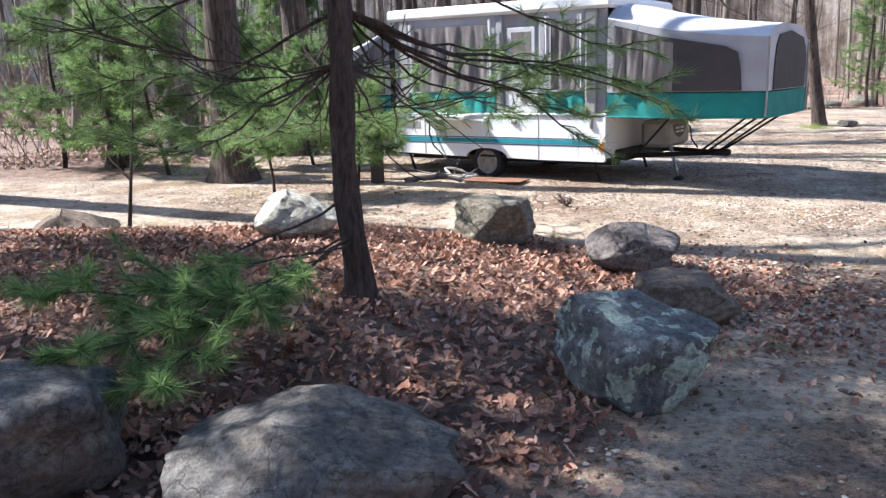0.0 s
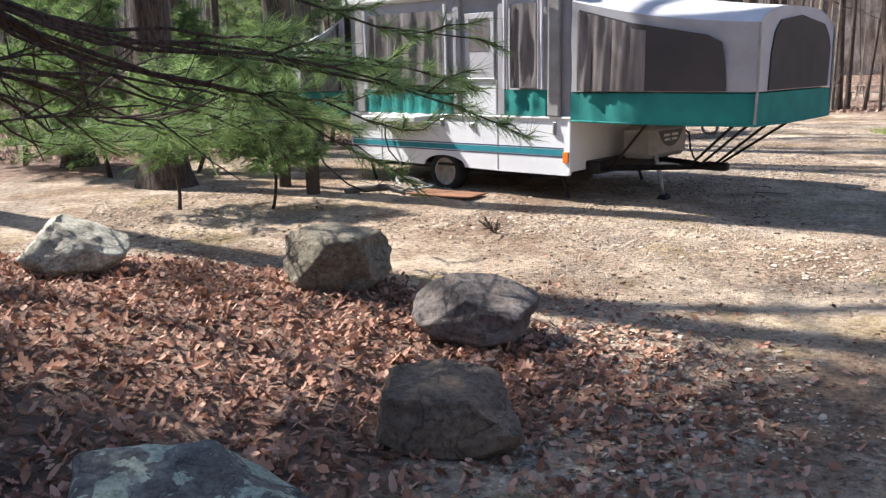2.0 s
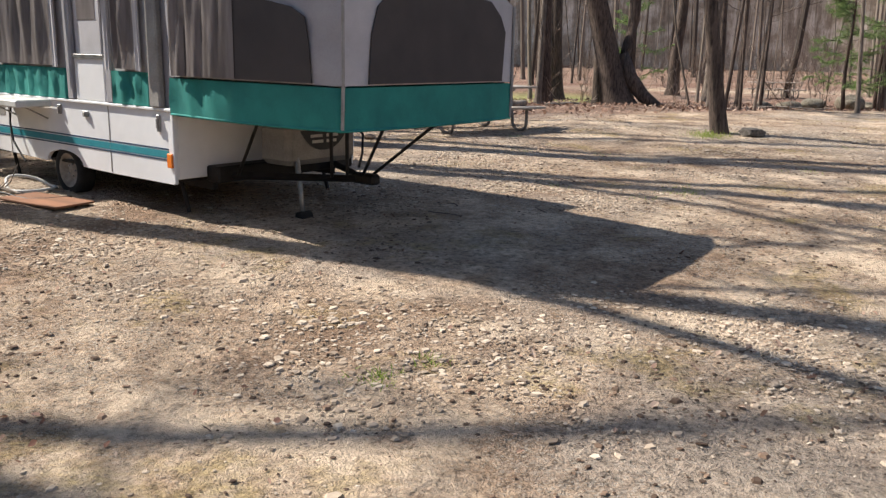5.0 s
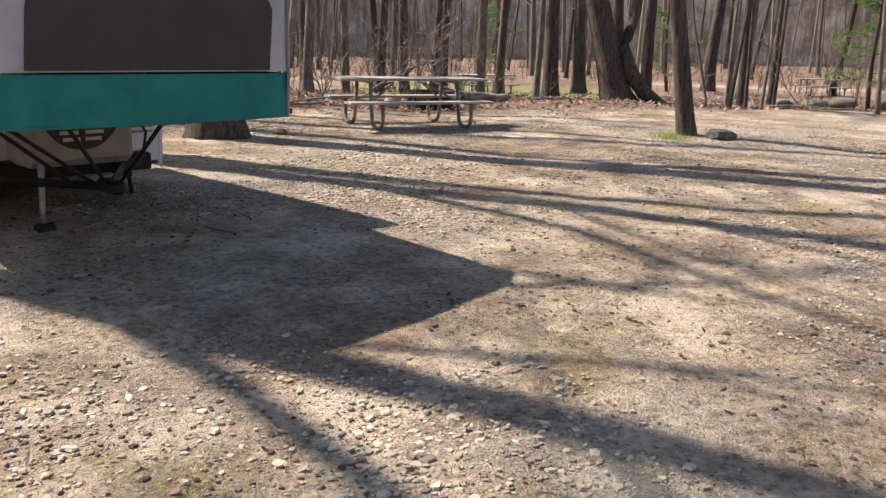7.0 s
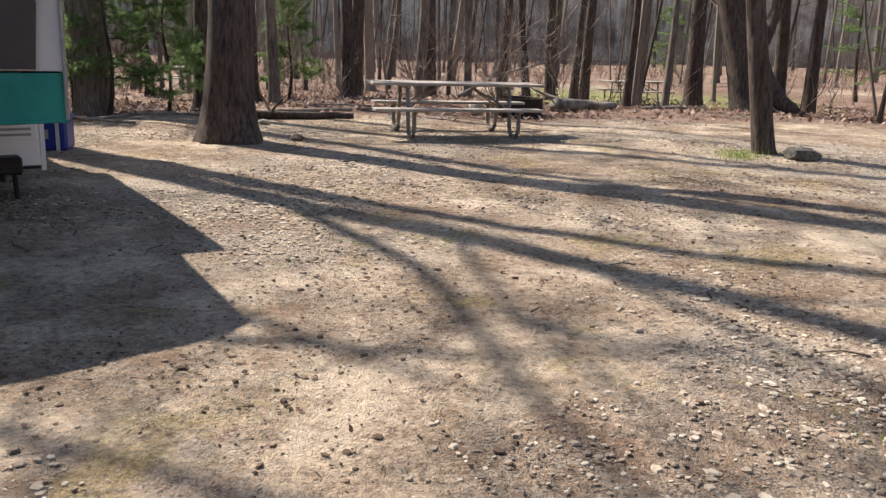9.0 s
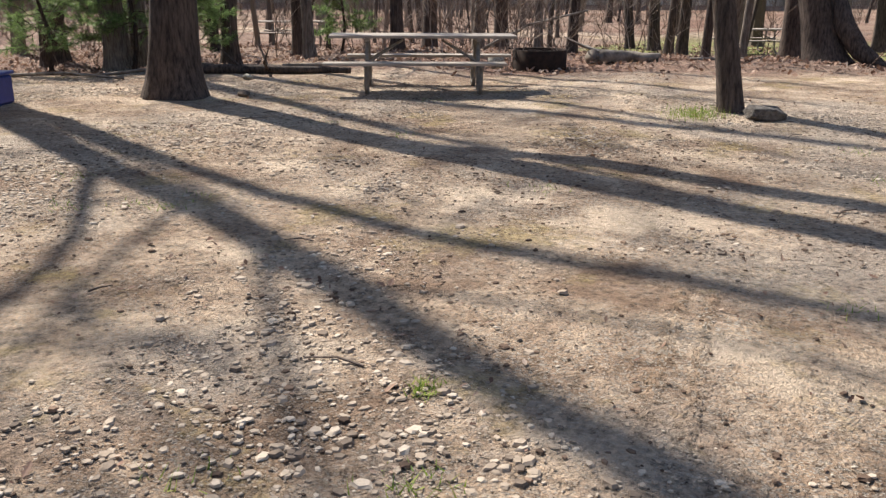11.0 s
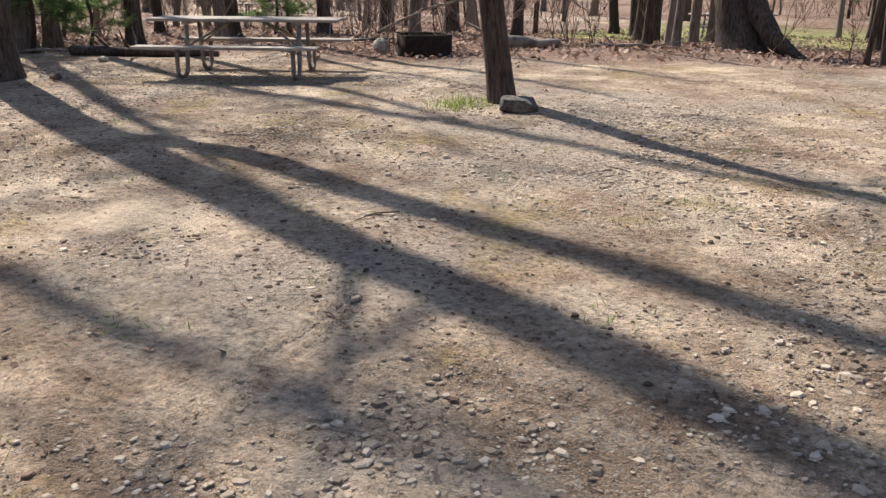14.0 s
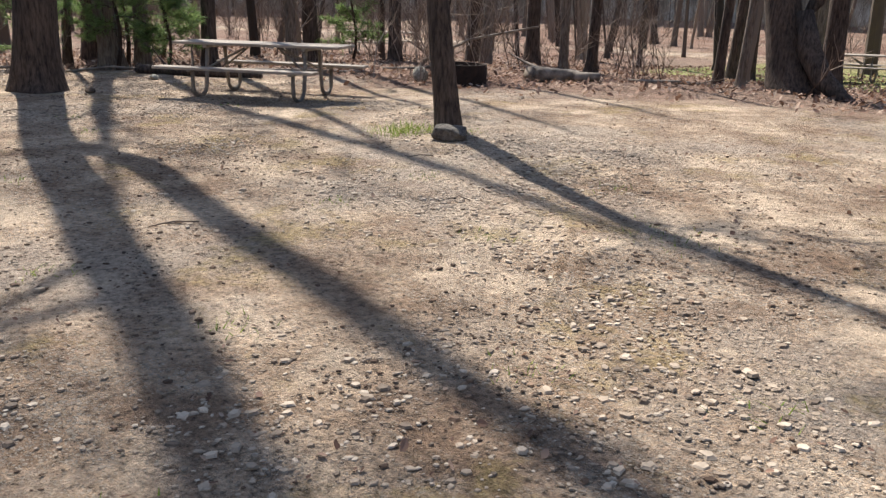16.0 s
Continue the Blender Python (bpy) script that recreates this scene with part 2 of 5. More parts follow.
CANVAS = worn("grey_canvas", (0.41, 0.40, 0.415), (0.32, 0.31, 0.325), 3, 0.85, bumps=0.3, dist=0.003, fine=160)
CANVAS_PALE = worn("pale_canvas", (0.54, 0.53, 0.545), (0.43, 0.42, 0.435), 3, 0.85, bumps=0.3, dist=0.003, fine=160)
CANVAS_TEAL = worn("teal_canvas", (0.030, 0.25, 0.215), (0.02, 0.17, 0.155), 4, 0.8, bumps=0.25, dist=0.003, fine=160)
SCREEN = worn("dark_window_mesh", (0.075, 0.066, 0.064), (0.055, 0.05, 0.05), 3, 0.8, bumps=0.3, dist=0.002, fine=240)
VINYL = worn("clouded_vinyl", (0.23, 0.205, 0.20), (0.12, 0.105, 0.10), 6, 0.35, stretch=(1.6, 1.6, 0.2), bumps=0.25, dist=0.01, fine=12)
STRIPE_TEAL = worn("teal_stripe", (0.05, 0.30, 0.35), (0.03, 0.22, 0.28), 6, 0.4)
STRIPE_BLUE = worn("dark_blue_stripe", (0.02, 0.06, 0.13), (0.015, 0.04, 0.09), 6, 0.4)
BLACK_STEEL = worn("black_frame_steel", (0.035, 0.032, 0.03), (0.018, 0.015, 0.013), 9, 0.55, 0.4)
GALV = worn("galvanised_steel", (0.42, 0.42, 0.41), (0.26, 0.26, 0.255), 14, 0.42, 0.85)
TYRE = worn("tyre_rubber", (0.028, 0.027, 0.026), (0.016, 0.016, 0.016), 10, 0.9)
RIM = worn("rim_paint", (0.40, 0.36, 0.30), (0.20, 0.16, 0.12), 9, 0.5)
AMBER, _nt, _b = material("amber_lens", 0.25)
_b.inputs["Base Color"].default_value = (0.75, 0.20, 0.03, 1)
RED_LENS, _nt, _b = material("red_lens", 0.25)
_b.inputs["Base Color"].default_value = (0.45, 0.03, 0.02, 1)
POST_WOOD = worn("dark_post_wood", (0.085, 0.066, 0.05), (0.035, 0.027, 0.022), 6, 0.9, stretch=(1, 1, 0.15), bumps=0.6, dist=0.008)
TABLE_WOOD = worn("weathered_plank", (0.44, 0.385, 0.325), (0.25, 0.21, 0.175), 7, 0.85, stretch=(0.12, 1, 1), bumps=0.5, dist=0.004)
TABLE_LEG = worn("dull_pipe_leg", (0.30, 0.265, 0.225), (0.17, 0.148, 0.125), 9, 0.7)
BLUE_PLASTIC = worn("blue_plastic", (0.025, 0.05, 0.28), (0.018, 0.035, 0.2), 5, 0.4, bumps=0.1)
WHITE_PLASTIC = worn("white_plastic", (0.66, 0.65, 0.62), (0.5, 0.49, 0.46), 5, 0.45, bumps=0.1)
GREY_PLASTIC = worn("grey_plastic", (0.36, 0.35, 0.33), (0.25, 0.24, 0.23), 5, 0.5, bumps=0.1)
LABEL_DARK = worn("dark_label", (0.035, 0.04, 0.042), (0.022, 0.025, 0.028), 8, 0.5)
RUST = worn("rusty_iron", (0.055, 0.032, 0.022), (0.022, 0.016, 0.013), 12, 0.9, 0.3)
PLYWOOD = worn("orange_plywood", (0.27, 0.125, 0.066), (0.13, 0.066, 0.038), 5, 0.8, stretch=(0.2, 1, 1))
HOSE_BLACK = worn("black_hose", (0.03, 0.03, 0.03), (0.018, 0.018, 0.018), 6, 0.55)
FAR_WOODS_COL, _nt, _b = material("far_bark", 0.95)
_nt.links.new(ramp(_nt, island(_nt), [(0.0, (0.04, 0.031, 0.026)), (0.5, (0.105, 0.082, 0.065)), (1.0, (0.23, 0.19, 0.152))]), _b.inputs["Base Color"])
BRUSH_COL, _nt, _b = material("brush_twigs", 0.95)
_nt.links.new(ramp(_nt, island(_nt), [(0.0, (0.10, 0.068, 0.052)), (0.5, (0.20, 0.148, 0.115)), (1.0, (0.36, 0.295, 0.24))]), _b.inputs["Base Color"])


# ---- mesh building ----
class Build:
    """Gathers vertices and faces of one mesh."""

    def __init__(self):
        self.v, self.f = [], []

    def tube(self, pts, radii, n=6, cap=True):
        pts = [Vector(p) for p in pts]
        base = len(self.v)
        last = len(pts) - 1
        for i, p in enumerate(pts):
            d = (pts[min(i + 1, last)] - pts[max(i - 1, 0)]).normalized()
            a = d.cross(Vector((0, 0, 1)) if abs(d.z) < 0.9 else Vector((1, 0, 0))).normalized()
            c = d.cross(a)
            for k in range(n):
                t = 2 * math.pi * k / n
                self.v.append(p + (a * math.cos(t) + c * math.sin(t)) * radii[i])
        for i in range(last):
            for k in range(n):
                k2 = (k + 1) % n
                self.f.append((base + i * n + k, base + i * n + k2, base + (i + 1) * n + k2, base + (i + 1) * n + k))
        if cap:
            self.f.append(tuple(base + k for k in reversed(range(n))))
            self.f.append(tuple(base + last * n + k for k in range(n)))
        return self

    def quad(self, a, b, c, d):
        i = len(self.v)
        self.v += [Vector(p) for p in (a, b, c, d)]
        self.f.append((i, i + 1, i + 2, i + 3))
        return self

    def tri(self, a, b, c):
        i = len(self.v)
        self.v += [Vector(p) for p in (a, b, c)]
        self.f.append((i, i + 1, i + 2))
        return self

    def box(self, lo, hi, bevel=0.0):
        """A box with its upright and level edges cut off by bevel."""
        lo, hi = Vector(lo), Vector(hi)
        if not bevel:
            bevel = 0.0005
        i = len(self.v)
        c, h = (lo + hi) / 2, (hi - lo) / 2
        bev = min(bevel, *[x * 0.45 for x in h])
        idx = {}
        for sx in (-1, 1):
            for sy in (-1, 1):
                for sz in (-1, 1):
                    for ax in range(3):
                        q = Vector((sx * h.x, sy * h.y, sz * h.z))
                        for o in range(3):
                            if o != ax:
                                q[o] -= bev * (1 if q[o] > 0 else -1)
                        idx[sx, sy, sz, ax] = len(self.v)
                        self.v.append(c + q)
        def face(keys):
            self.f.append(tuple(idx[k] for k in keys))
        for ax in range(3):
            o1, o2 = [(1, 2), (2, 0), (0, 1)][ax]
            for s in (-1, 1):
                ks = []
                for a, b2 in ((-1, -1), (1, -1), (1, 1), (-1, 1)):
                    k = [0, 0, 0]
                    k[ax], k[o1], k[o2] = s, a, b2
                    ks.append((*k, ax))
                face(ks if s > 0 else ks[::-1])
        for ax in range(3):
            o1, o2 = [(1, 2), (2, 0), (0, 1)][ax]
            for a in (-1, 1):
                for b2 in (-1, 1):
                    def key(s, axis):
                        k = [0, 0, 0]
                        k[ax], k[o1], k[o2] = s, a, b2
                        return (*k, axis)
                    ks = [key(-1, o1), key(1, o1), key(1, o2), key(-1, o2)]
                    face(ks if a * b2 > 0 else ks[::-1])
        for sx in (-1, 1):
            for sy in (-1, 1):
                for sz in (-1, 1):
                    ks = [(sx, sy, sz, 0), (sx, sy, sz, 1), (sx, sy, sz, 2)]
                    face(ks if sx * sy * sz > 0 else ks[::-1])
        return self

    def sheet(self, rows):
        """A skin over rows of points."""
        i, n = len(self.v), len(rows[0])
        for r in rows:
            self.v += [Vector(p) for p in r]
        for a in range(len(rows) - 1):
            for k in range(n - 1):
                self.f.append((i + a * n + k, i + a * n + k + 1, i + (a + 1) * n + k + 1, i + (a + 1) * n + k))
        return self

    def mesh(self, name, mat, smooth=False):
        me = bpy.data.meshes.new(name)
        me.from_pydata([tuple(p) for p in self.v], [], self.f)
        me.materials.append(mat)
        if smooth:
            me.polygons.foreach_set("use_smooth", [True] * len(me.polygons))
        me.update()
        return me


def part(name, build, mat, parent, label="", smooth=False):
    """Links what was built as one mesh under a thing or a part."""
    ob = new(name, build.mesh(name, mat, smooth))
    if parent:
        ob.parent = parent
    if label:
        ob["label"] = label
    return ob


def thing(name, label, category, at=(0, 0, 0), turn=0.0, group="", kind=""):
    ob = new(name)
    ob.empty_display_size = 0.1
    ob.matrix_world = pose(*at, 0, 0, turn)
    return tagged(ob, label, category, group, kind)


def step(a, b, x):
    t = min(1.0, max(0.0, (x - a) / (b - a)))
    return t * t * (3 - 2 * t)


# ---- the lie of the land ----
def in_mound(x, y):
    """How far a place lies in the leafy bed behind the boulders (1 inside)."""
    edge = 7.55 - 0.10 * (x + 1.0) if x < 1.3 else 7.3 - 1.15 * (x - 1.3)
    side = min(2.45, 0.55 + 0.62 * (y - 2.4))
    return step(0.35, -0.55, y - edge) * step(0.45, -0.45, x - side)


def in_woods(x, y):
    """1 under the trees round the clearing, 0 on the open gravel."""
    back = 21.5 + 0.16 * (x - 2) if x < 5 else 22.2 + 0.42 * (x - 5)
    back += 1.3 * noise.noise((x * 0.45, y * 0.2, 4)) + 0.7 * noise.noise((x * 1.3, y * 0.8, 6))
    w = step(-2.0, 1.4, y - back)
    left = -3.2 if y < 14 else -3.2 + 0.42 * (y - 14)
    w = max(w, step(0.6, -1.2, x - left) * step(11.0, 13.5, y + 0.15 * x))
    w = max(w, step(20.5, 23.0, x - 0.1 * y), step(-4.0, -7.0, y), step(-8, -10, x))
    return w


def height(x, y):
    z = -0.10 * (1 - step(7.0, 12.5, y))
    z += 0.24 * in_mound(x, y) * step(1.9, -0.5, x) * step(2.5, 4.2, y)
    z += 0.02 * noise.noise((x * 0.5, y * 0.5, 0)) + 0.010 * noise.noise((x * 1.9, y * 1.9, 3))
    z += 0.10 * in_woods(x, y) * noise.noise((x * 0.33, y * 0.33, 8))
    z += 0.07 * step(17.0, 19.0, y) * step(6.2, 8.0, x) - 0.24 * step(25.5, 29.0, y) - 0.40 * step(29.0, 36.0, y)
    z -= 0.20 * step(1.0, -2.0, x) * step(16.0, 19.5, y)
    far = max(0.0, math.hypot(x - 6, y - 12) - 70)
    return z + 0.0006 * far * far if far < 100 else z + 6.0 + 0.02 * (far - 100)


def axis(lo, hi, dense, end):
    """Grid lines: even inside, ever wider apart outside."""
    inner = list(np.arange(lo, hi, dense))
    out, s, a = [], dense, hi
    while a < end:
        out.append(a)
        s *= 1.22
        a += s
    low, s, a = [], dense, lo - dense
    while a > -end:
        low.append(a)
        s *= 1.22
        a -= s
    return low[::-1] + inner + out


def build_ground():
    xs, ys = axis(-4.0, 18.0, 0.11, 420), axis(1.0, 27.0, 0.11, 420)
    verts, litter, lawn = [], [], []
    for y in ys:
        for x in xs:
            near = -4 < x < 18 and 1 < y < 27
            z = height(x, y)
            if near:
                z += 0.012 * noise.noise((x * 6, y * 6, 1)) * (1 + in_mound(x, y))
            verts.append((x, y, z))
            # two far strips without litter: pale soil stands in for sunlit gaps
            bare = step(2.5, 1.0, abs(y - 49 - 0.2 * x)) + step(2.2, 1.0, abs(y - 33 + 0.9 * (x + 14))) * step(-8, -10, x)
            litter.append(min(1.0, max(in_mound(x, y), in_woods(x, y) * (1 - min(1.0, bare)))))
            g = step(33.0, 34.5, y) * step(46, 43, y) * step(-1, 1, x) * step(13, 10, x)
            lawn.append(0.9 * g)
    nx = len(xs)
    faces = [(j * nx + i, j * nx + i + 1, (j + 1) * nx + i + 1, (j + 1) * nx + i) for j in range(len(ys) - 1) for i in range(nx - 1)]
    me = bpy.data.meshes.new("ground")
    me.from_pydata(verts, [], faces)
    for name, values in (("litter", litter), ("lawn", lawn)):
        me.attributes.new(name, "FLOAT", "POINT").data.foreach_set("value", values)
    me.materials.append(GROUND)
    me.polygons.foreach_set("use_smooth", [True] * len(me.polygons))
    return tagged(new("ground", me), "sandy gravel campsite ground with leaf litter under the trees", "ground", kind="structure")


build_ground()


# ---- pop-up camper ----
CAMPER_AT, CAMPER_TURN, CAMPER_W = (2.78, 10.536, 0.0), -37.67, 2.1


def prism(profile, y0, y1):
    """An upright slab: a profile in x and z, carried from y0 to y1."""
    b, n = Build(), len(profile)
    b.v = [Vector((x, y, z)) for y in (y0, y1) for x, z in profile]
    b.f = [tuple(range(n)), tuple(reversed(range(n, 2 * n)))]
    b.f += [((i + 1) % n, i, n + i, n + (i + 1) % n) for i in range(n)]
    return b


def folded(x0, x1, z0, z1, y, folds, depth, seed, thick=0.012, lean=0.0):
    """Hanging cloth with upright folds and a real thickness."""
    rnd = random.Random(seed)
    ph = [rnd.uniform(0, 6.3) for _ in range(4)]
    nx, nz = max(8, int((x1 - x0) * 26)), 12
    def at(i, k, back):
        u, w = i / nx, k / nz
        x = x0 + (x1 - x0) * u
        d = math.sin(folds * u * 6.3 + ph[0] + 1.6 * w * math.sin(ph[3])) + 0.6 * math.sin(folds * 2.3 * u * 6.3 + ph[1] - 2.1 * w) + 0.5 * math.sin(folds * 0.6 * u * 6.3 + 5 * w + ph[2])
        side = min(1.0, u * 10, (1 - u) * 10) * (0.35 + 0.65 * math.sin(math.pi * min(1, max(0, w))))
        return (x, y + lean * w + depth * d * side + back, z0 + (z1 - z0) * w)
    b = Build()
    front = [[at(i, k, 0.0) for i in range(nx + 1)] for k in range(nz + 1)]
    behind = [[at(i, k, thick) for i in reversed(range(nx + 1))] for k in range(nz + 1)]
    rows = [f + r + f[:1] for f, r in zip(front, behind)]
    b.sheet(rows)
    b.sheet([front[-1], behind[-1][::-1]]).sheet([behind[0][::-1], front[0]])
    return b


def window_sheet(outline, place, thick=0.012):
    """A flat panel with an outline, put into the world by place(u, w, depth)."""
    b, n = Build(), len(outline)
    b.v = [Vector(place(u, w, d)) for d in (0.0, thick) for u, w in outline]
    b.f = [tuple(range(n)), tuple(reversed(range(n, 2 * n)))]
    b.f += [((i + 1) % n, i, n + i, n + (i + 1) % n) for i in range(n)]
    return b


def wheel(parent, x, y, z, out):
    w = part("wheel", Build().tube([(x, y - 0.03, z), (x, y + 0.03, z)], [0.05, 0.05], 12), BLACK_STEEL, parent)
    tyre = Build()
    prof = [(-0.075, 0.165), (-0.085, 0.2), (-0.075, 0.235), (-0.045, 0.24), (0.045, 0.24), (0.075, 0.235), (0.085, 0.2), (0.075, 0.165)]
    rows = [[(x + r * math.cos(a), y + d, z + r * math.sin(a)) for d, r in prof + prof[:1]] for a in [2 * math.pi * k / 32 for k in range(33)]]
    part("tyre", tyre.sheet(rows), TYRE, w, "worn black rubber tyre", True)
    prof = [(0.03, 0.0), (0.045, 0.04), (0.03, 0.06), (0.02, 0.10), (0.045, 0.125), (0.055, 0.15), (0.075, 0.165), (0.07, 0.172)]
    rows = [[(x + r * math.cos(a), y + out * d, z + r * math.sin(a)) for d, r in prof] for a in [2 * math.pi * k / 28 for k in range(29)]]
    rim = Build().sheet(rows)
    part("rim", rim, RIM, w, "cream-painted steel rim", True)
    for k in range(5):
        a = 2 * math.pi * k / 5
        c = (x + 0.06 * math.cos(a), y + out * 0.02, z + 0.06 * math.sin(a))
        part("wheel_nut", Build().tube([c, (c[0], c[1] + out * 0.025, c[2])], [0.011, 0.009], 6), GALV, w)


STRUTS = (((0.25, 0.45), (0.80, 0.25)), ((0.92, 0.90), (1.78, 0.06)), ((0.98, 1.02), (1.90, 0.10)), ((1.12, 1.05), (1.96, 0.42)), ((1.14, 1.12), (1.96, 1.05)))


def build_camper():
    W = CAMPER_W
    c = thing("popup_camper", "white pop-up tent camper with grey canvas and teal skirt, opened", "camper", CAMPER_AT, CAMPER_TURN)
    L = -3.42
    # side panels with wheel arches
    arch = [(-1.80 + 0.34 * math.cos(a), 0.27 + 0.13 * math.sin(a)) for a in [math.pi * k / 10 for k in range(11)]]
    prof = [(0.0, 0.86), (0.0, 0.42), (-0.02, 0.26), (-0.9, 0.26)] + arch + [(-2.9, 0.29), (L + 0.05, 0.30), (L, 0.45), (L, 0.86)]
    for y0, y1 in ((0.0, 0.035), (W - 0.035, W)):
        part("side_panel", prism(prof, y0, y1), BODY_WHITE, c)
    part("front_panel", Build().box((-0.036, 0.036, 0.30), (-0.001, W - 0.036, 0.858), 0.008), BODY_WHITE, c)
    part("rear_panel", Build().box((L + 0.002, 0.036, 0.32), (L + 0.035, W - 0.036, 0.858), 0.008), BODY_WHITE, c)
    part("floor_pan", Build().box((L + 0.04, 0.04, 0.27), (-0.04, W - 0.04, 0.30), 0.004), BLACK_STEEL, c)
    part("box_rim", Build().box((L - 0.02, -0.02, 0.862), (0.02, W + 0.02, 0.888), 0.01), BODY_WHITE, c, "white aluminium rim along the top of the box")
    part("corner_trim", Build().box((-0.025, -0.012, 0.27), (0.012, 0.02, 0.86), 0.006), BODY_WHITE, c)
    # stripes
    for z0, z1, mat in ((0.475, 0.535, STRIPE_TEAL), (0.545, 0.557, STRIPE_BLUE), (0.455, 0.466, STRIPE_BLUE)):
        part("stripe", Build().box((L + 0.03, -0.004, z0), (-0.08, 0.001, z1), 0.0005), mat, c)
    for x in (-0.97, -2.85):
        part("panel_seam", Build().box((x - 0.006, -0.004, 0.275), (x + 0.006, 0.001, 0.858), 0.0005), GREY_PLASTIC, c)
    part("amber_marker_lamp", Build().box((-0.075, -0.028, 0.40), (-0.004, -0.001, 0.52), 0.008), AMBER, c, "amber plastic marker lens")
    part("tail_lamp", Build().box((L - 0.03, 0.04, 0.44), (L, 0.14, 0.60), 0.008), RED_LENS, c, "red tail lamp lens")
    for x, z, w, h in ((-1.80, 0.74, 0.06, 0.09), (-1.34, 0.74, 0.085, 0.055), (-0.19, 0.69, 0.045, 0.14)):
        latch = part("latch", Build().box((x - w / 2, -0.02, z), (x + w / 2, -0.001, z + h), 0.006), GALV, c)
        part("latch_lever", Build().box((x - w / 5, -0.034, z + h * 0.2), (x + w / 5, -0.02, z + h * 0.8), 0.004), GREY_PLASTIC, latch)
    part("badge", Build().box((-3.22, -0.004, 0.66), (-2.93, 0.0, 0.76), 0.001), GREY_PLASTIC, c, "faded grey lettering too worn to read")
    # fold-out shelf on the side
    part("side_shelf", Build().box((-2.83, -0.36, 0.80), (-1.92, -0.022, 0.868), 0.012), WHITE_PLASTIC, c, "white fold-out shelf")
    for x in (-2.7, -2.05):
        part("shelf_bracket", Build().tube([(x, -0.3, 0.84), (x, -0.005, 0.68)], [0.008, 0.008], 6), GALV, c)
    part("power_cable", Build().tube([(-2.75, -0.02, 0.80), (-2.74, -0.05, 0.6), (-2.66, -0.07, 0.42), (-2.5, -0.08, 0.3), (-2.42, -0.08, 0.24)], [0.011] * 5, 6), HOSE_BLACK, c, "black power cable hanging from the side")
    # roof
    part("roof", Build().box((L - 0.05, -0.06, 2.20), (0.08, W + 0.06, 2.36), 0.05), BODY_WHITE, c, "white hard roof lid")
    # lift posts
    for x in (-3.17, -0.20):
        for y in (-0.035, W - 0.03):
            part("lift_post", Build().box((x - 0.075, y, 0.89), (x + 0.075, y + 0.06, 2.2), 0.012), GREY_PLASTIC, c, "grey upright canvas-covered post")
    # door
    door = part("door", Build().box((-1.47, -0.012, 0.89), (-0.98, 0.022, 1.275), 0.01), BODY_WHITE, c, "white lower half of the entry door")
    part("door_edge", Build().box((-1.475, -0.026, 1.26), (-0.975, -0.013, 1.30), 0.004), GALV, door)
    part("upper_door", Build().box((-1.44, 0.0, 1.301), (-1.02, 0.018, 2.02), 0.008), CANVAS_PALE, c, "pale screen half of the entry door")
    part("door_screen", Build().box((-1.38, -0.004, 1.6), (-1.08, -0.0005, 1.96), 0.001), VINYL, c)
    for x in (-1.56, -0.90):
        part("door_jamb", Build().box((x - 0.05, -0.02, 0.89), (x + 0.05, 0.03, 2.2), 0.01), CANVAS, c)
    # canvas walls of the body
    for x0, x1, s in ((-3.09, -1.61, 1), (-0.85, -0.28, 2)):
        part("teal_skirt", folded(x0, x1, 0.89, 1.17, -0.02, (x1 - x0) * 4.5, 0.014, s), CANVAS_TEAL, c, "rippled teal canvas skirt", True)
        part("canvas_wall", folded(x0, x1, 1.17, 2.2, 0.0, 1.5, 0.006, s + 10), CANVAS_PALE, c, "", True)
        part("vinyl_window", folded(x0 + 0.09, x1 - 0.09, 1.19, 2.08, -0.045, (x1 - x0) * 3.2, 0.02, s + 20), VINYL, c, "clouded vinyl window with hanging folds", True)
    for x in (-3.02, -1.68, -0.80, -0.33):
        part("canvas_strip", folded(x - 0.035, x + 0.035, 1.18, 2.14, -0.085, 1.2, 0.008, int(x * 100)), CANVAS_PALE, c, "", True)
    part("near_canvas_wall", folded(L + 0.03, -0.002, 0.89, 2.2, 0.035, 5, 0.004, 32), CANVAS, c, "", True)
    part("far_canvas_wall", folded(L + 0.06, -0.03, 0.89, 2.2, W - 0.012, 4, 0.01, 31), CANVAS, c, "", True)

    def bunk(x0, x1, eave0, eave1, rise, name):
        """A canvas-covered bed pulled out of the box."""
        s = 1 if x1 > x0 else -1
        y0, y1, zb, zg = -0.03, W - 0.14, 0.86, 1.15
        mid = (y0 + y1) / 2
        part("bunk_board", Build().box((min(x0, x1) + 0.02, y0 + 0.04, 0.862), (max(x0, x1) - 0.03, y1 - 0.04, 0.90), 0.006), WHITE_PLASTIC, c, "white underside board of the bed")
        # teal skirt round three sides
        rows, n = [], 26
        path = [(x0 + (x1 - x0) * k / n, y0) for k in range(n + 1)]
        path += [(x1, y0 + (y1 - y0) * k / n) for k in range(1, n + 1)]
        path += [(x1 + (x0 - x1) * k / n, y1) for k in range(1, n + 1)]
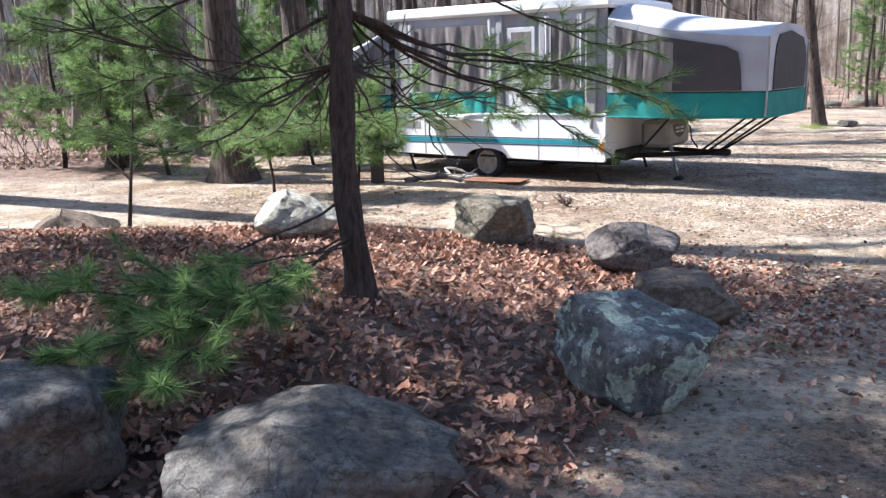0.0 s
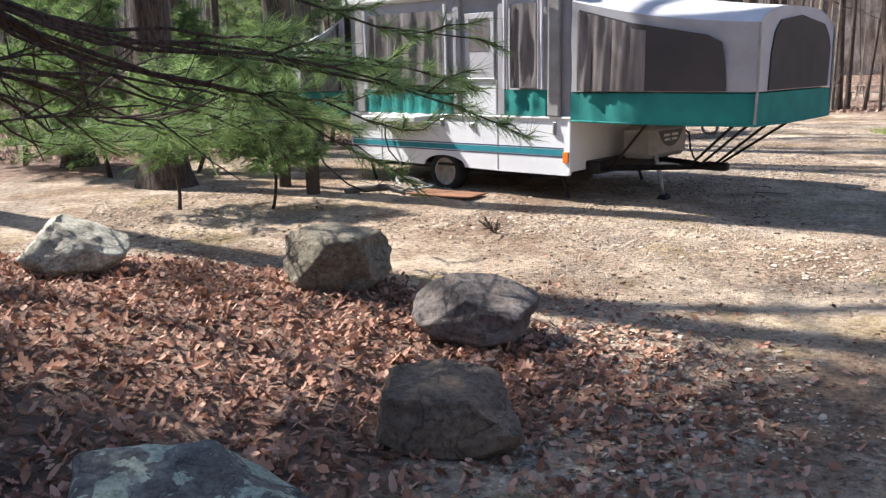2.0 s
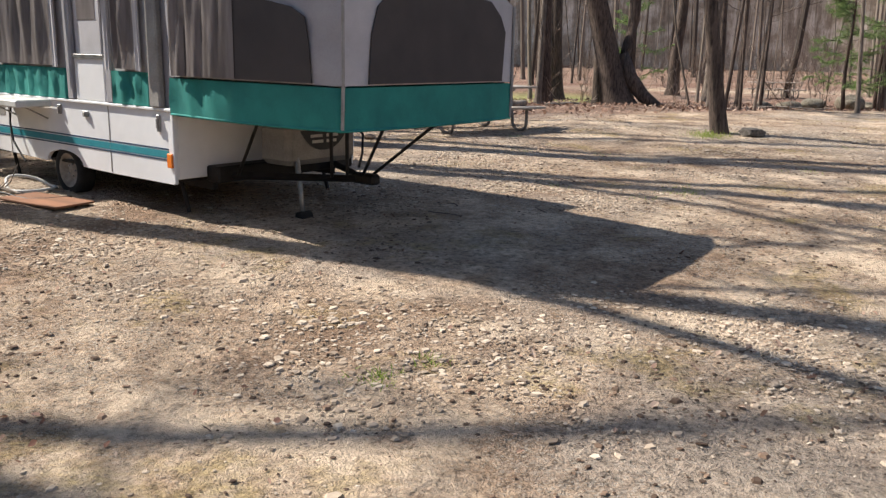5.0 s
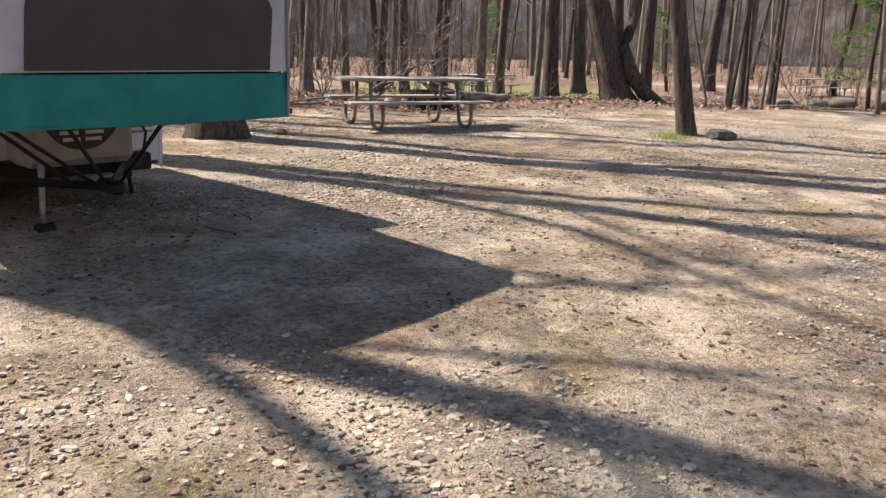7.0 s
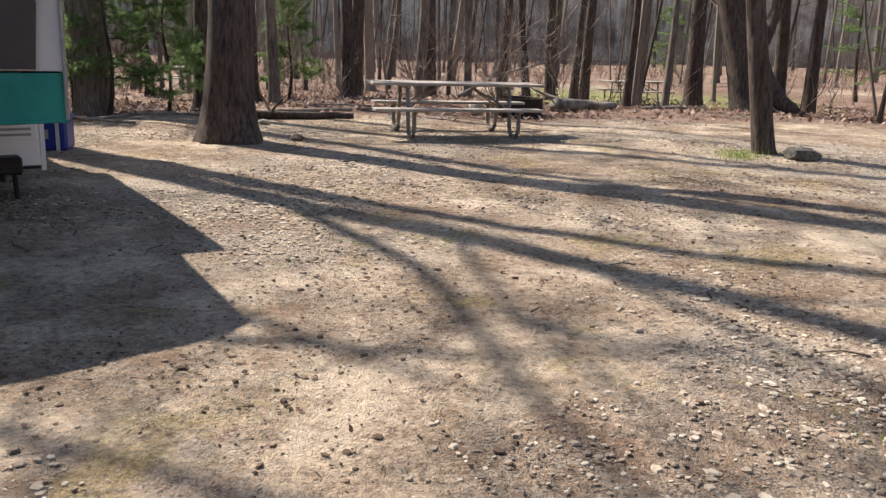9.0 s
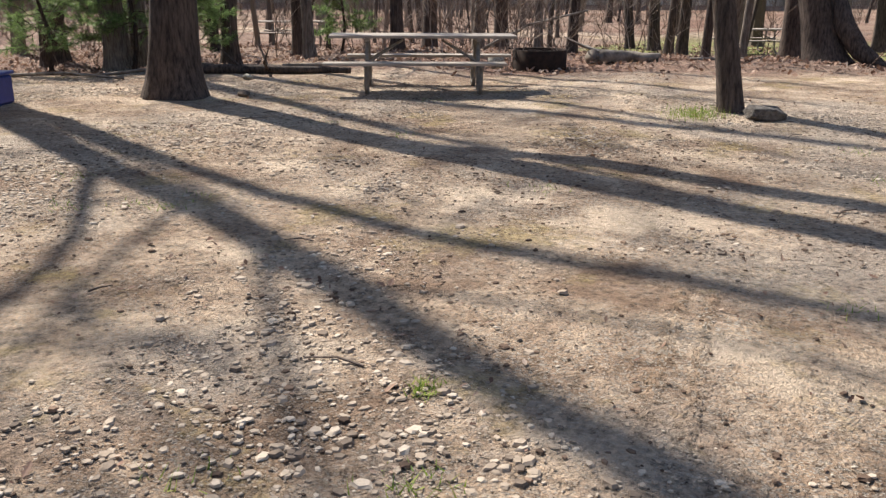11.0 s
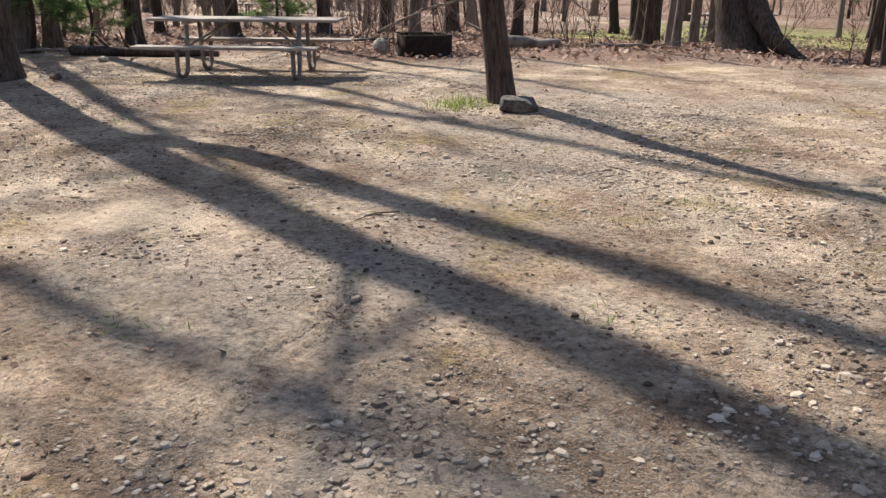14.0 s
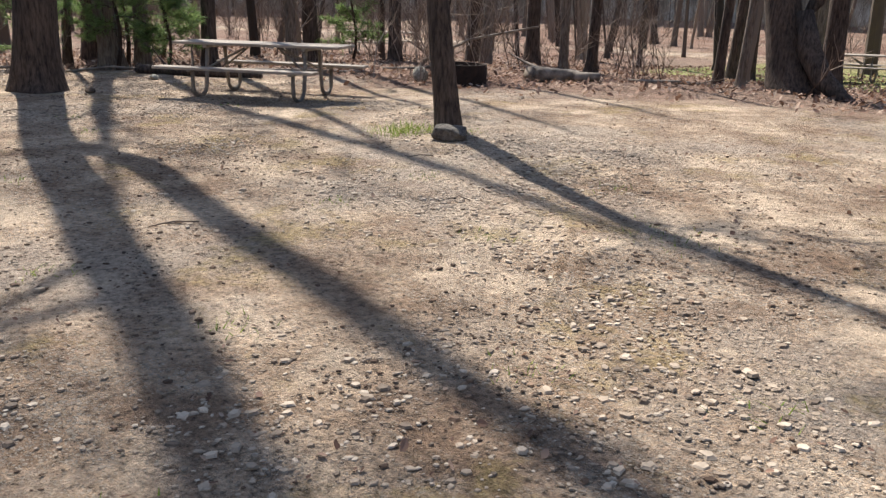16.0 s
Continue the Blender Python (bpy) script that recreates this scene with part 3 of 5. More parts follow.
        for w in range(7):
            u = w / 6
            row = []
            for i, (x, y) in enumerate(path):
                t = i / n
                sag = -0.035 * math.sin(math.pi * (t % 1.0)) * (1 - u)
                rip = 0.010 * math.sin(i * 1.7 + 2 * u + s) * (0.4 + 0.6 * math.exp(-((t - 0.12) * 4) ** 2) * 3) * (1 - abs(2 * u - 1) * 0.5)
                ox, oy = (0, -rip) if t <= 1 else ((s * rip, 0) if t <= 2 else (0, rip))
                row.append((x + ox, y + oy, zb - 0.012 + sag * 0.3 + (zg - zb) * u))
            rows.append(row)
        part("teal_skirt", Build().sheet(rows), CANVAS_TEAL, c, "teal canvas skirt round the pulled-out bed", True)
        part("skirt_hem", Build().tube([(x, y, zb - 0.01 - 0.0105 * math.sin(math.pi * ((i / n) % 1.0))) for i, (x, y) in enumerate(path)], [0.011] * len(path), 6), CANVAS_TEAL, c, "", True)
        # canvas walls and roof
        m = 14
        def eave(k):
            return eave0 + (eave1 - eave0) * k / m - 0.05 * math.sin(math.pi * k / m)
        def ridge(k):
            return eave(k) + rise * (1 - 0.25 * k / m)
        for y in (y0, y1):
            rows = [[(x0 + (x1 - x0) * k / m, y + 0.012 * math.sin(k * 1.3 + w) * math.sin(math.pi * w / 8), zg + (eave(k) - zg) * w / 8) for k in range(m + 1)] for w in range(9)]
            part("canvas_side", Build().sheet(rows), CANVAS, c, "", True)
        rows = []
        for j in range(13):
            v = j / 12
            bow = 1 - abs(2 * v - 1) ** 3.6
            rows.append([(x0 + (x1 - x0) * k / m, y0 + (y1 - y0) * v, eave(k) + (ridge(k) - eave(k)) * bow) for k in range(m + 1)])
        # paler canvas than the sides: the roof's sunlit look is put into the colour
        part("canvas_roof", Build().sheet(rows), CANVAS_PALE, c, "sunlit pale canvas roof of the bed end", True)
        rows = []
        for w in range(9):
            rows.append([(x1 + s * 0.004 * math.sin(j), y0 + (y1 - y0) * j / 12, zg + (eave1 + rise * 0.75 * (1 - abs(2 * j / 12 - 1) ** 3.6) - zg) * w / 8) for j in range(13)])
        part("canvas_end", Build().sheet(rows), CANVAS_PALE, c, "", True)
        for y in (y0, y1):
            part("corner_piping", Build().tube([(x1, y, zb), (x1 + s * 0.01, y, zg), (x1 + s * 0.01, y, eave1)], [0.012] * 3, 6), GREY_PLASTIC, c)
        ew = zg + 0.01
        arc = [(y0 + 0.24, ew), (y1 - 0.16, ew), (y1 - 0.13, 1.55), (y1 - 0.20, eave1 - 0.09), (y1 - 0.34, eave1 + 0.02), (mid, eave1 + 0.09), (y0 + 0.46, eave1 + 0.03), (y0 + 0.33, eave1 - 0.08), (y0 + 0.27, 1.5)]
        part("end_window", window_sheet(arc if s < 0 else arc[::-1], lambda u, w, d: (x1 + s * (0.008 + d), u, w)), SCREEN, c, "dark zipped window in the end canvas")
        xa, xb = x0 + s * 0.10, x0 + (x1 - x0) * 0.86
        side = [(xa, ew), (xb, ew), (xb - s * 0.02, 1.4), (xb - s * 0.06, eave1 - 0.16), (xb - s * 0.2, eave1 - 0.09), (x0 + (x1 - x0) * 0.35, eave0 * 0.62 + eave1 * 0.38 - 0.13), (xa, eave0 - 0.09)]
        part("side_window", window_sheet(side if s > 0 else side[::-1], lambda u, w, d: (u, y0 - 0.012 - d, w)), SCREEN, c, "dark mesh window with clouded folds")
        # pale folded sheet: the window's reflection and inner curtain put into colour and shape
        xc = x0 + (x1 - x0) * 0.44
        rows = []
        for w in range(15):
            row = []
            for k in range(31):
                u = k / 30
                x = xa + (xc - xa) * u
                top = eave0 - 0.11 + (eave1 - eave0) * 0.38 * (x - xa) / ((x1 - x0) * 0.35 - s * 0.1) if abs(x - xa) < abs((x1 - x0) * 0.35 - s * 0.1) else eave0 * 0.62 + eave1 * 0.38 - 0.15
                fold = 0.016 * math.sin(u * 21 + 1.2 * w / 14) + 0.010 * math.sin(u * 47 + 2.0 - w / 5)
                row.append((x, y0 - 0.045 - fold * (1 - u * 0.75) + 0.015 * u, ew + (top - ew) * w / 14 * (1 - 0.10 * u * u)))
            rows.append(row)
        part("vinyl_window", Build().sheet(rows), VINYL, c, "pale folded sheet for the reflection and curtain in the window", True)

    bunk(0.03, 1.985, 2.06, 1.76, 0.23, "front")
    bunk(L - 0.02, -4.52, 2.10, 1.72, 0.22, "rear")
    # frame, tongue and jack
    for y in (0.35, W - 0.35):
        part("frame_rail", Build().box((L + 0.1, y - 0.03, 0.19), (0.06, y + 0.03, 0.269), 0.006), BLACK_STEEL, c)
        part("tongue_bar", Build().tube([(0.0, y, 0.31), (1.10, W / 2 + (0.04 if y > 1 else -0.04), 0.33)], [0.034, 0.030], 4), BLACK_STEEL, c, "black steel tongue bar")
    part("axle", Build().tube([(-1.80, 0.1, 0.20), (-1.80, W - 0.1, 0.20)], [0.035, 0.035], 8), BLACK_STEEL, c)
    part("front_step_bumper", Build().box((0.002, 0.30, 0.26), (0.18, W - 0.2, 0.40), 0.015), BLACK_STEEL, c)
    part("hitch_coupler", Build().box((1.04, W / 2 - 0.05, 0.29), (1.30, W / 2 + 0.05, 0.38), 0.025), BLACK_STEEL, c, "black hitch coupler")
    wheel(c, -1.80, 0.10, 0.20, -1)
    wheel(c, -1.80, W - 0.10, 0.20, 1)
    part("tongue_jack", Build().tube([(0.50, 0.86, 0.74), (0.56, 0.83, 0.45), (0.66, 0.78, 0.2), (0.72, 0.75, -0.02)], [0.026, 0.026, 0.022, 0.020], 10), GALV, c, "bare steel tongue jack tube", True)
    part("jack_foot", Build().tube([(0.72, 0.70, -0.015), (0.72, 0.82, -0.015)], [0.05, 0.05], 14), TYRE, c)
    part("jack_crank", Build().tube([(0.49, 0.86, 0.74), (0.47, 0.86, 0.80), (0.40, 0.80, 0.81), (0.38, 0.79, 0.76)], [0.012] * 4, 6), BLACK_STEEL, c)
    for (xa, ya), (xb, yb) in STRUTS:
        part("bunk_strut", Build().tube([(xa, ya, 0.33), (xb, yb, 0.87)], [0.014, 0.014], 8), BLACK_STEEL, c, "thin black support strut")
    for x, y in ((-0.15, 0.22), (-3.2, 0.22), (-0.15, W - 0.22), (-3.2, W - 0.22)):
        part("stabiliser_jack", Build().tube([(x - 0.1, y, 0.26), (x, y, -0.02)], [0.02, 0.02], 6), BLACK_STEEL, c)
    # battery and tank cover on the tongue
    box = part("tongue_box", Build().box((0.19, 0.72, 0.40), (0.58, 1.55, 0.76), 0.05), GREY_PLASTIC, c, "grey plastic box on the tongue")
    lab = [(0.86 + 0.56 * k / 10, 0.69 - 0.17 * (1 - abs(2 * k / 10 - 1) ** 2.5)) for k in range(11)]
    part("box_label", window_sheet(lab + [(1.42, 0.70), (0.86, 0.70)], lambda u, w, d: (0.581 + d, u, w), 0.004), LABEL_DARK, box, "dark curved label with worn pale lettering")
    for y, w, z in ((0.97, 0.14, 0.635), (1.16, 0.14, 0.635), (0.99, 0.13, 0.585), (1.16, 0.12, 0.585)):
        part("label_bar", Build().box((0.585, y, z), (0.589, y + w, z + 0.026), 0.001), WHITE_PLASTIC, box)
    part("gas_hose", Build().tube([(0.3, 1.55, 0.7), (0.42, 1.64, 0.74), (0.55, 1.66, 0.62), (0.6, 1.60, 0.45), (0.75, 1.4, 0.36)], [0.012] * 5, 6), HOSE_BLACK, c, "", True)
    vent = part("front_vent", Build().box((0.001, W - 0.52, 0.52), (0.014, W - 0.06, 0.84), 0.004), BODY_WHITE, c, "white louvred vent panel")
    for k in range(6):
        part("louvre", Build().box((0.014, W - 0.48, 0.55 + 0.045 * k), (0.024, W - 0.1, 0.57 + 0.045 * k), 0.003), GREY_PLASTIC, vent)
    return c


build_camper()


# ---- picnic table ----
def build_table(at, turn, label, group=""):
    t = thing("picnic_table", label, "table", at, turn, group)
    rnd = random.Random(5)
    for k in range(5):
        y = -0.37 + 0.15 * k
        part("top_plank", Build().box((-1.31 + rnd.uniform(-.01, .01), y, 0.755 + rnd.uniform(-.002, .002)), (1.31 + rnd.uniform(-.01, .01), y + 0.142, 0.795), 0.006), TABLE_WOOD, t)
    for s in (-1, 1):
        for k in range(2):
            y = s * 0.74 + (k - 1) * 0.142
            part("bench_plank", Build().box((-1.24 + 0.12 * s, y, 0.425), (1.24 + 0.12 * s, y + 0.135, 0.463), 0.006), TABLE_WOOD, t)
    for x in (-0.78, 0.78):
        for s in (-1, 1):
            pts = [(x, s * 0.27, 0.735), (x, s * 0.31, 0.4), (x, s * 0.35, 0.16)]
            pts += [(x, s * (0.55 - 0.20 * math.cos(a)), 0.17 - 0.14 * math.sin(a)) for a in [math.pi * k / 8 for k in range(1, 8)]]
            pts += [(x, s * 0.75, 0.2), (x, s * 0.75, 0.424)]
            part("pipe_leg", Build().tube(pts, [0.030] * len(pts), 10), TABLE_LEG, t, "bent dull pipe leg", True)
        part("top_bearer", Build().box((x - 0.035, -0.36, 0.715), (x + 0.035, 0.36, 0.754), 0.005), TABLE_WOOD, t)
        for s in (-1, 1):
            part("seat_bearer", Build().box((x - 0.03, s * 0.745 - 0.13, 0.40), (x + 0.03, s * 0.745 + 0.13, 0.4245), 0.005), TABLE_LEG, t)
            part("cross_brace", Build().tube([(x, s * 0.30, 0.42), (x - math.copysign(0.5, x), s * 0.05, 0.715)], [0.016, 0.016], 8), TABLE_LEG, t)
    return t


build_table((5.28, 19.06, height(5.23, 19.03) - 0.02), 34.0, "weathered grey wooden picnic table on bent pipe legs")
far_tables = (((5.6, 38.5), 40, "far picnic table standing on the lawn"), ((20.6, 46.0), 10, "dark far picnic table among the trees"), ((-7.5, 31.2), 40, "far picnic table between the trees"))
for (x, y), a, lab in far_tables:
    build_table((x, y, height(x, y)), a, lab, "far picnic tables")


# ---- boulders ----
def build_rock(name, at, size, turn, mat, label, seed, cuts=7, rough=0.10, sink=0.12, category="boulder", detail=4, shape=()):
    rnd = random.Random(seed)
    bm = bmesh.new()
    bmesh.ops.create_icosphere(bm, subdivisions=detail, radius=1.0)
    planes = [(Vector(d).normalized(), k) for d, k in shape]
    for _ in range(cuts):
        d = Vector((rnd.gauss(0, 1), rnd.gauss(0, 1), rnd.gauss(0.15, 0.8))).normalized()
        planes.append((d, rnd.uniform(0.72, 0.9)))
    off = Vector((rnd.uniform(0, 50), rnd.uniform(0, 50), rnd.uniform(0, 50)))
    for v in bm.verts:
        p = v.co.copy()
        for d, k in planes:
            over = p.dot(d) - k
            if over > 0:
                p -= d * over * 0.96
        n = noise.fractal(p * 1.7 + off, 1.0, 2.0, 5) * rough + noise.noise(p * 9 + off) * rough * 0.12
        p += p.normalized() * n
        v.co = Vector((p.x * size[0] / 2 * 1.18, p.y * size[1] / 2 * 1.18, p.z * size[2] / 1.65))
    low = min(v.co.z for v in bm.verts)
    for v in bm.verts:
        v.co.z -= low + sink * size[2]
    me = bpy.data.meshes.new(name)
    bm.to_mesh(me)
    bm.free()
    me.materials.append(mat)
    me.polygons.foreach_set("use_smooth", [True] * len(me.polygons))
    ob = new(name, me)
    ob.matrix_world = pose(at[0], at[1], height(at[0], at[1]) if len(at) < 3 else at[2], 0, 0, turn)
    return tagged(ob, label, category)


WEDGE = (((0.15, -0.30, 1.0), 0.50), ((-1.0, -0.25, 0.1), 0.62), ((0.1, -1.0, -0.1), 0.60), ((0.85, -0.5, -0.35), 0.62), ((0.7, 0.3, 0.6), 0.66), ((-0.5, -0.7, 0.6), 0.70))
BLOCK = (((0.05, -0.15, 1.0), 0.52), ((-1.0, -0.25, 0.1), 0.64), ((0.1, -1.0, 0.12), 0.60), ((0.8, -0.1, 0.6), 0.62), ((0.9, 0.4, 0.0), 0.7))
HUMP = (((0.1, 0.0, 1.0), 0.74), ((-0.7, -0.6, 0.35), 0.70), ((0.9, -0.35, 0.1), 0.74), ((0.2, -1.0, -0.2), 0.66))
PEAK = (((0.75, -0.15, 0.75), 0.50), ((-0.85, -0.25, 0.55), 0.58), ((0.1, -1.0, 0.35), 0.60), ((0.0, 0.8, 0.6), 0.6))
SLOPE = (((0.45, -0.3, 0.9), 0.56), ((-0.6, -0.6, 0.6), 0.62), ((0.2, -1.0, 0.1), 0.64), ((1.0, -0.1, -0.2), 0.75))
build_rock("boulder", (1.22, 3.38), (0.78, 0.66, 0.50), 8, ROCK_GREY, "dark grey boulder with pale green lichen patches beside leaves", 3, 3, shape=WEDGE, detail=5)
build_rock("boulder", (1.82, 4.66), (0.68, 0.50, 0.31), -12, ROCK_BROWN, "blocky brown boulder at the edge of the leaf bed", 12, 2, shape=BLOCK, detail=5)
build_rock("boulder", (1.92, 6.02), (0.66, 0.52, 0.345), -18, ROCK_PINK, "pinkish grey granite boulder at the edge of the leaf bed", 21, 2, shape=SLOPE, detail=5)
build_rock("boulder", (0.93, 6.95), (0.68, 0.58, 0.40), 5, ROCK_TAN, "rounded tan boulder between leaf bed and gravel", 35, 3, shape=HUMP, detail=5)
build_rock("boulder", (-0.78, 6.72), (0.64, 0.50, 0.38), 0, ROCK_PALE, "pale sunlit boulder between leaf bed and gravel", 44, 2, shape=PEAK, detail=5)
build_rock("boulder", (-3.10, 8.0), (0.80, 0.58, 0.32), 0, ROCK_BROWN, "low dark brown boulder beside the gravel", 52, 3, shape=PEAK)
# next two: dark stone, with some of the pine's shade put into the colour
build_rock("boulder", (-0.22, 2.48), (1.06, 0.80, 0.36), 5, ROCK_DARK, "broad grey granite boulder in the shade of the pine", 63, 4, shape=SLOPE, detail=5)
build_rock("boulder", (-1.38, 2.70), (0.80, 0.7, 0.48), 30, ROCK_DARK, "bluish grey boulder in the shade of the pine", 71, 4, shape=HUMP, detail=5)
build_rock("rock", (10.20, 18.32), (0.47, 0.30, 0.165), 15, ROCK_DARK, "flat brown rock at the foot of a tree", 82, 3, category="rock", detail=4, shape=BLOCK)
build_rock("rock", (4.45, 22.9), (0.28, 0.24, 0.26), 0, ROCK_PALE, "small pale rock beside the fire ring", 85, 6, category="rock", detail=3)
build_rock("rock", (3.75, 17.0), (0.16, 0.12, 0.08), 0, ROCK_BROWN, "small brown rock near the thick oak", 86, 6, category="rock", detail=3)
build_rock("rock", (2.2, 18.7), (0.17, 0.14, 0.08), 0, ROCK_PALE, "small pale rock in front of the log", 87, 6, category="rock", detail=3)
for i, (x, y, w) in enumerate(((15.6, 31.0, 0.7), (16.6, 31.6, 0.9), (17.6, 31.2, 1.1), (14.6, 30.4, 0.6), (19.4, 34.0, 0.9))):
    build_rock("rock", (x, y), (w, w * 0.7, w * 0.42), 40 * i, ROCK_TAN, "weathered tan rock in the leaf litter of the woods", 90 + i, 6, category="rock", detail=3)


# ---- trees ----
def limb(b, rnd, p, d, length, r, depth, n):
    """One limb with its twigs."""
    pts, rad, q, way = [p.copy()], [r], p.copy(), d.normalized()
    k = 5 if depth else 3
    for i in range(k):
        way = (way + Vector((rnd.gauss(0, 0.16), rnd.gauss(0, 0.16), rnd.gauss(0.06, 0.12)))).normalized()
        q = q + way * length / k
        pts.append(q.copy())
        rad.append(max(0.004, r * (1 - 0.85 * (i + 1) / k)))
    b.tube(pts, rad, n, False)
    if depth:
        for i in range(2, k + 1):
            for _ in range(2 if depth > 1 else 3):
                side = Vector((rnd.gauss(0, 1), rnd.gauss(0, 1), rnd.gauss(0.3, 0.6))).normalized()
                w = ((pts[i] - pts[i - 1]).normalized() * 0.9 + side * 0.8).normalized()
                limb(b, rnd, pts[i], w, length * rnd.uniform(0.35, 0.6), rad[i] * 0.6 + 0.004, depth - 1, 4 if depth > 1 else 3)


def build_tree(x, y, r, tall, top=(0, 0), fork=None, mat=None, label="bare tree trunk standing in leaf litter", seed=0, limbs=8, depth=2, group="bare trees", lowest=0.5, flare=1.55, taper=0.18, bend=(), boughs=()):
    """A bare tree; top is how far its tip stands from above its foot, bend the same at heights on the way.
    A fork (thickness, height, then height and offset of each knee) is a second stem, and boughs are heavy limbs told alike."""
    rnd = random.Random(seed)
    z0 = height(x, y) - 0.06
    t = thing("tree", label, "tree", (x, y, z0), 0, group)

    def stem(knees, r0, r1, foot):
        """A wavering stem along knees of (height, x, y)."""
        pts, rad = [], []
        lo, hi = knees[0][0], knees[-1][0]
        n = 26 if foot else 18
        for i in range(n + 1):
            g = (i / n) ** (1.7 if foot else 1.0)
            z = lo + (hi - lo) * g
            k = max(j for j in range(len(knees) - 1) if knees[j][0] <= z + 1e-6)
            a, c = knees[k], knees[k + 1]
            u = (z - a[0]) / (c[0] - a[0])
            p = Vector((a[1] + (c[1] - a[1]) * u, a[2] + (c[2] - a[2]) * u, z))
            p += Vector((noise.noise((z * 0.35, seed, 0)), noise.noise((z * 0.35, seed, 5)), 0)) * 0.4 * r * min(1, z / 3)
            pts.append(p)
            swell = (1 + (flare - 1) * math.exp(-z / (0.9 * r0 + 0.06))) if foot else 1
            rad.append((r0 + (r1 - r0) * g) * swell)
        return pts, rad

    b = Build()
    n = 20 if r > 0.15 else 12
    pts, rad = stem([(0, 0, 0), *bend, (tall, *top)], r, r * taper, True)
    b.tube(pts, rad, n)
    if r > 0.12:
        for i, v in enumerate(b.v[: (len(pts)) * n]):
            k, ring = i % n, i // n
            c = pts[ring]
            root = math.exp(-c.z / (1.2 * r + 0.05))
            around = 2 * math.pi * k / n
            ca, sa = math.cos(around), math.sin(around)
            v += (v - c) * (0.07 * noise.noise((ca * 2.2, sa * 2.2, c.z * 0.9 + seed)) + root * 0.34 * noise.noise((ca * 1.6, sa * 1.6, seed + 9)))
    part("trunk", b, mat or BARK_OAK, t, "", True)
    crown = Build()
    stems = [(pts, rad)]
    if fork:
        thick, fz, *knees = fork
        i = min(range(len(pts)), key=lambda k: abs(pts[k].z - fz))
        p2, r2 = stem([(pts[i].z, pts[i].x, pts[i].y), *knees], thick, thick * 0.35, False)
        part("second_stem", Build().tube(p2, r2, 14), mat or BARK_OAK, t, "", True)
        stems.append((p2, r2))
    for thick, fz, *knees in boughs:
        i = min(range(len(pts)), key=lambda k: abs(pts[k].z - fz))
        p2, r2 = stem([(pts[i].z, pts[i].x, pts[i].y), *knees], thick, thick * 0.3, False)
        part("heavy_limb", Build().tube(p2, r2, 9), mat or BARK_OAK, t, "", True)
        for k in range(5, len(p2), 3):
            a = rnd.uniform(0, 6.3)
            limb(crown, rnd, p2[k], Vector((math.cos(a), math.sin(a), rnd.uniform(0.0, 0.8))), rnd.uniform(0.9, 2.0), r2[k] * 0.5, 1, 5)
    for p2, r2 in stems:
        for k in range(limbs):
            u = lowest + (0.97 - lowest) * (k + rnd.random() * 0.6) / limbs
            i = min(len(p2) - 1, max(0, [j for j in range(len(p2)) if p2[j].z <= p2[0].z + (p2[-1].z - p2[0].z) * u][-1]))
            a = rnd.uniform(0, 6.3)
            limb(crown, rnd, p2[i], Vector((math.cos(a), math.sin(a), rnd.uniform(0.25, 0.9))), tall * rnd.uniform(0.14, 0.26) * (1.15 - u * 0.5), max(0.012, r2[i] * 0.30), depth, 5)
    if limbs:
        part("crown", crown, TWIG, t, "", True)
    return t


# trees whose foot or trunk is seen close by
build_tree(2.98, 16.52, 0.31, 20, (0, 1.7), (0.20, 5.6, (6.5, 0.0, 0.90), (7.2, 0.0, 1.14), (13.0, 0.0, 2.15), (20, 0.0, 3.4)), BARK_OAK, "thick dark oak trunk at the edge of the gravel", 1, 7, taper=0.45, bend=((4.1, 0, 0.18), (6.8, 0, 0.38), (8.9, 0, 0.65), (11.4, 0, 0.92)))
build_tree(9.74, 18.75, 0.15, 8.5, (-1.0, 0.2), None, BARK_OAK, "slim brown trunk with grass and a rock at its foot", 2, 6, lowest=0.45, flare=1.25, bend=((1.3, -0.20, -0.02), (3.0, -0.46, -0.06), (4.7, -0.68, -0.05), (6.6, -0.85, 0.12)))
oak = build_tree(9.55, 27.25, 0.34, 16, (-4.2, 1.0), (0.14, 0.9, (2.0, 0.30, 0.25), (14, 0.9, 0.8)), BARK_OAK, "massive leaning oak trunk with spreading roots", 3, 8, flare=1.45)
part("root", Build().tube([(0.02, 0.1, 1.5), (0.25, 0.0, 0.85), (0.62, -0.12, 0.38), (1.05, -0.2, 0.10), (1.5, -0.28, -0.10)], [0.16, 0.21, 0.18, 0.12, 0.05], 12), BARK_OAK, oak, "", True)
build_tree(-1.7, 15.95, 0.25, 21, (0, -0.9), (0.15, 2.6, (5.2, 0, 0.27), (10.3, 0, 0.42), (12.6, 0, 0.85), (16.0, 0, 1.9), (20, 0, 3.3)), BARK_OAK, "tall oak behind the camper", 4, 7, taper=0.4, bend=((7.2, 0, -0.17), (12.2, 0, -0.10), (14.4, 0, -0.36)), boughs=((0.085, 8.6, (10.2, 0.1, -1.1), (11.6, 0.0, -2.3), (13.2, 0.2, -3.6)), (0.06, 11.5, (12.8, 0.4, -1.2), (14.6, 0.3, -2.2))))
build_tree(-7.2, 12.25, 0.28, 19, (0, -3.6), (0.13, 9.6, (10.95, 0, -1.89), (12.3, 0, -1.59), (13.5, 0, -1.08), (17.0, 0, 0.5)), BARK_OAK, "tall oak beside the gravel", 5, 7, taper=0.4, bend=((9.5, 0, -1.84), (11.1, 0, -2.17), (12.4, 0, -2.34)))
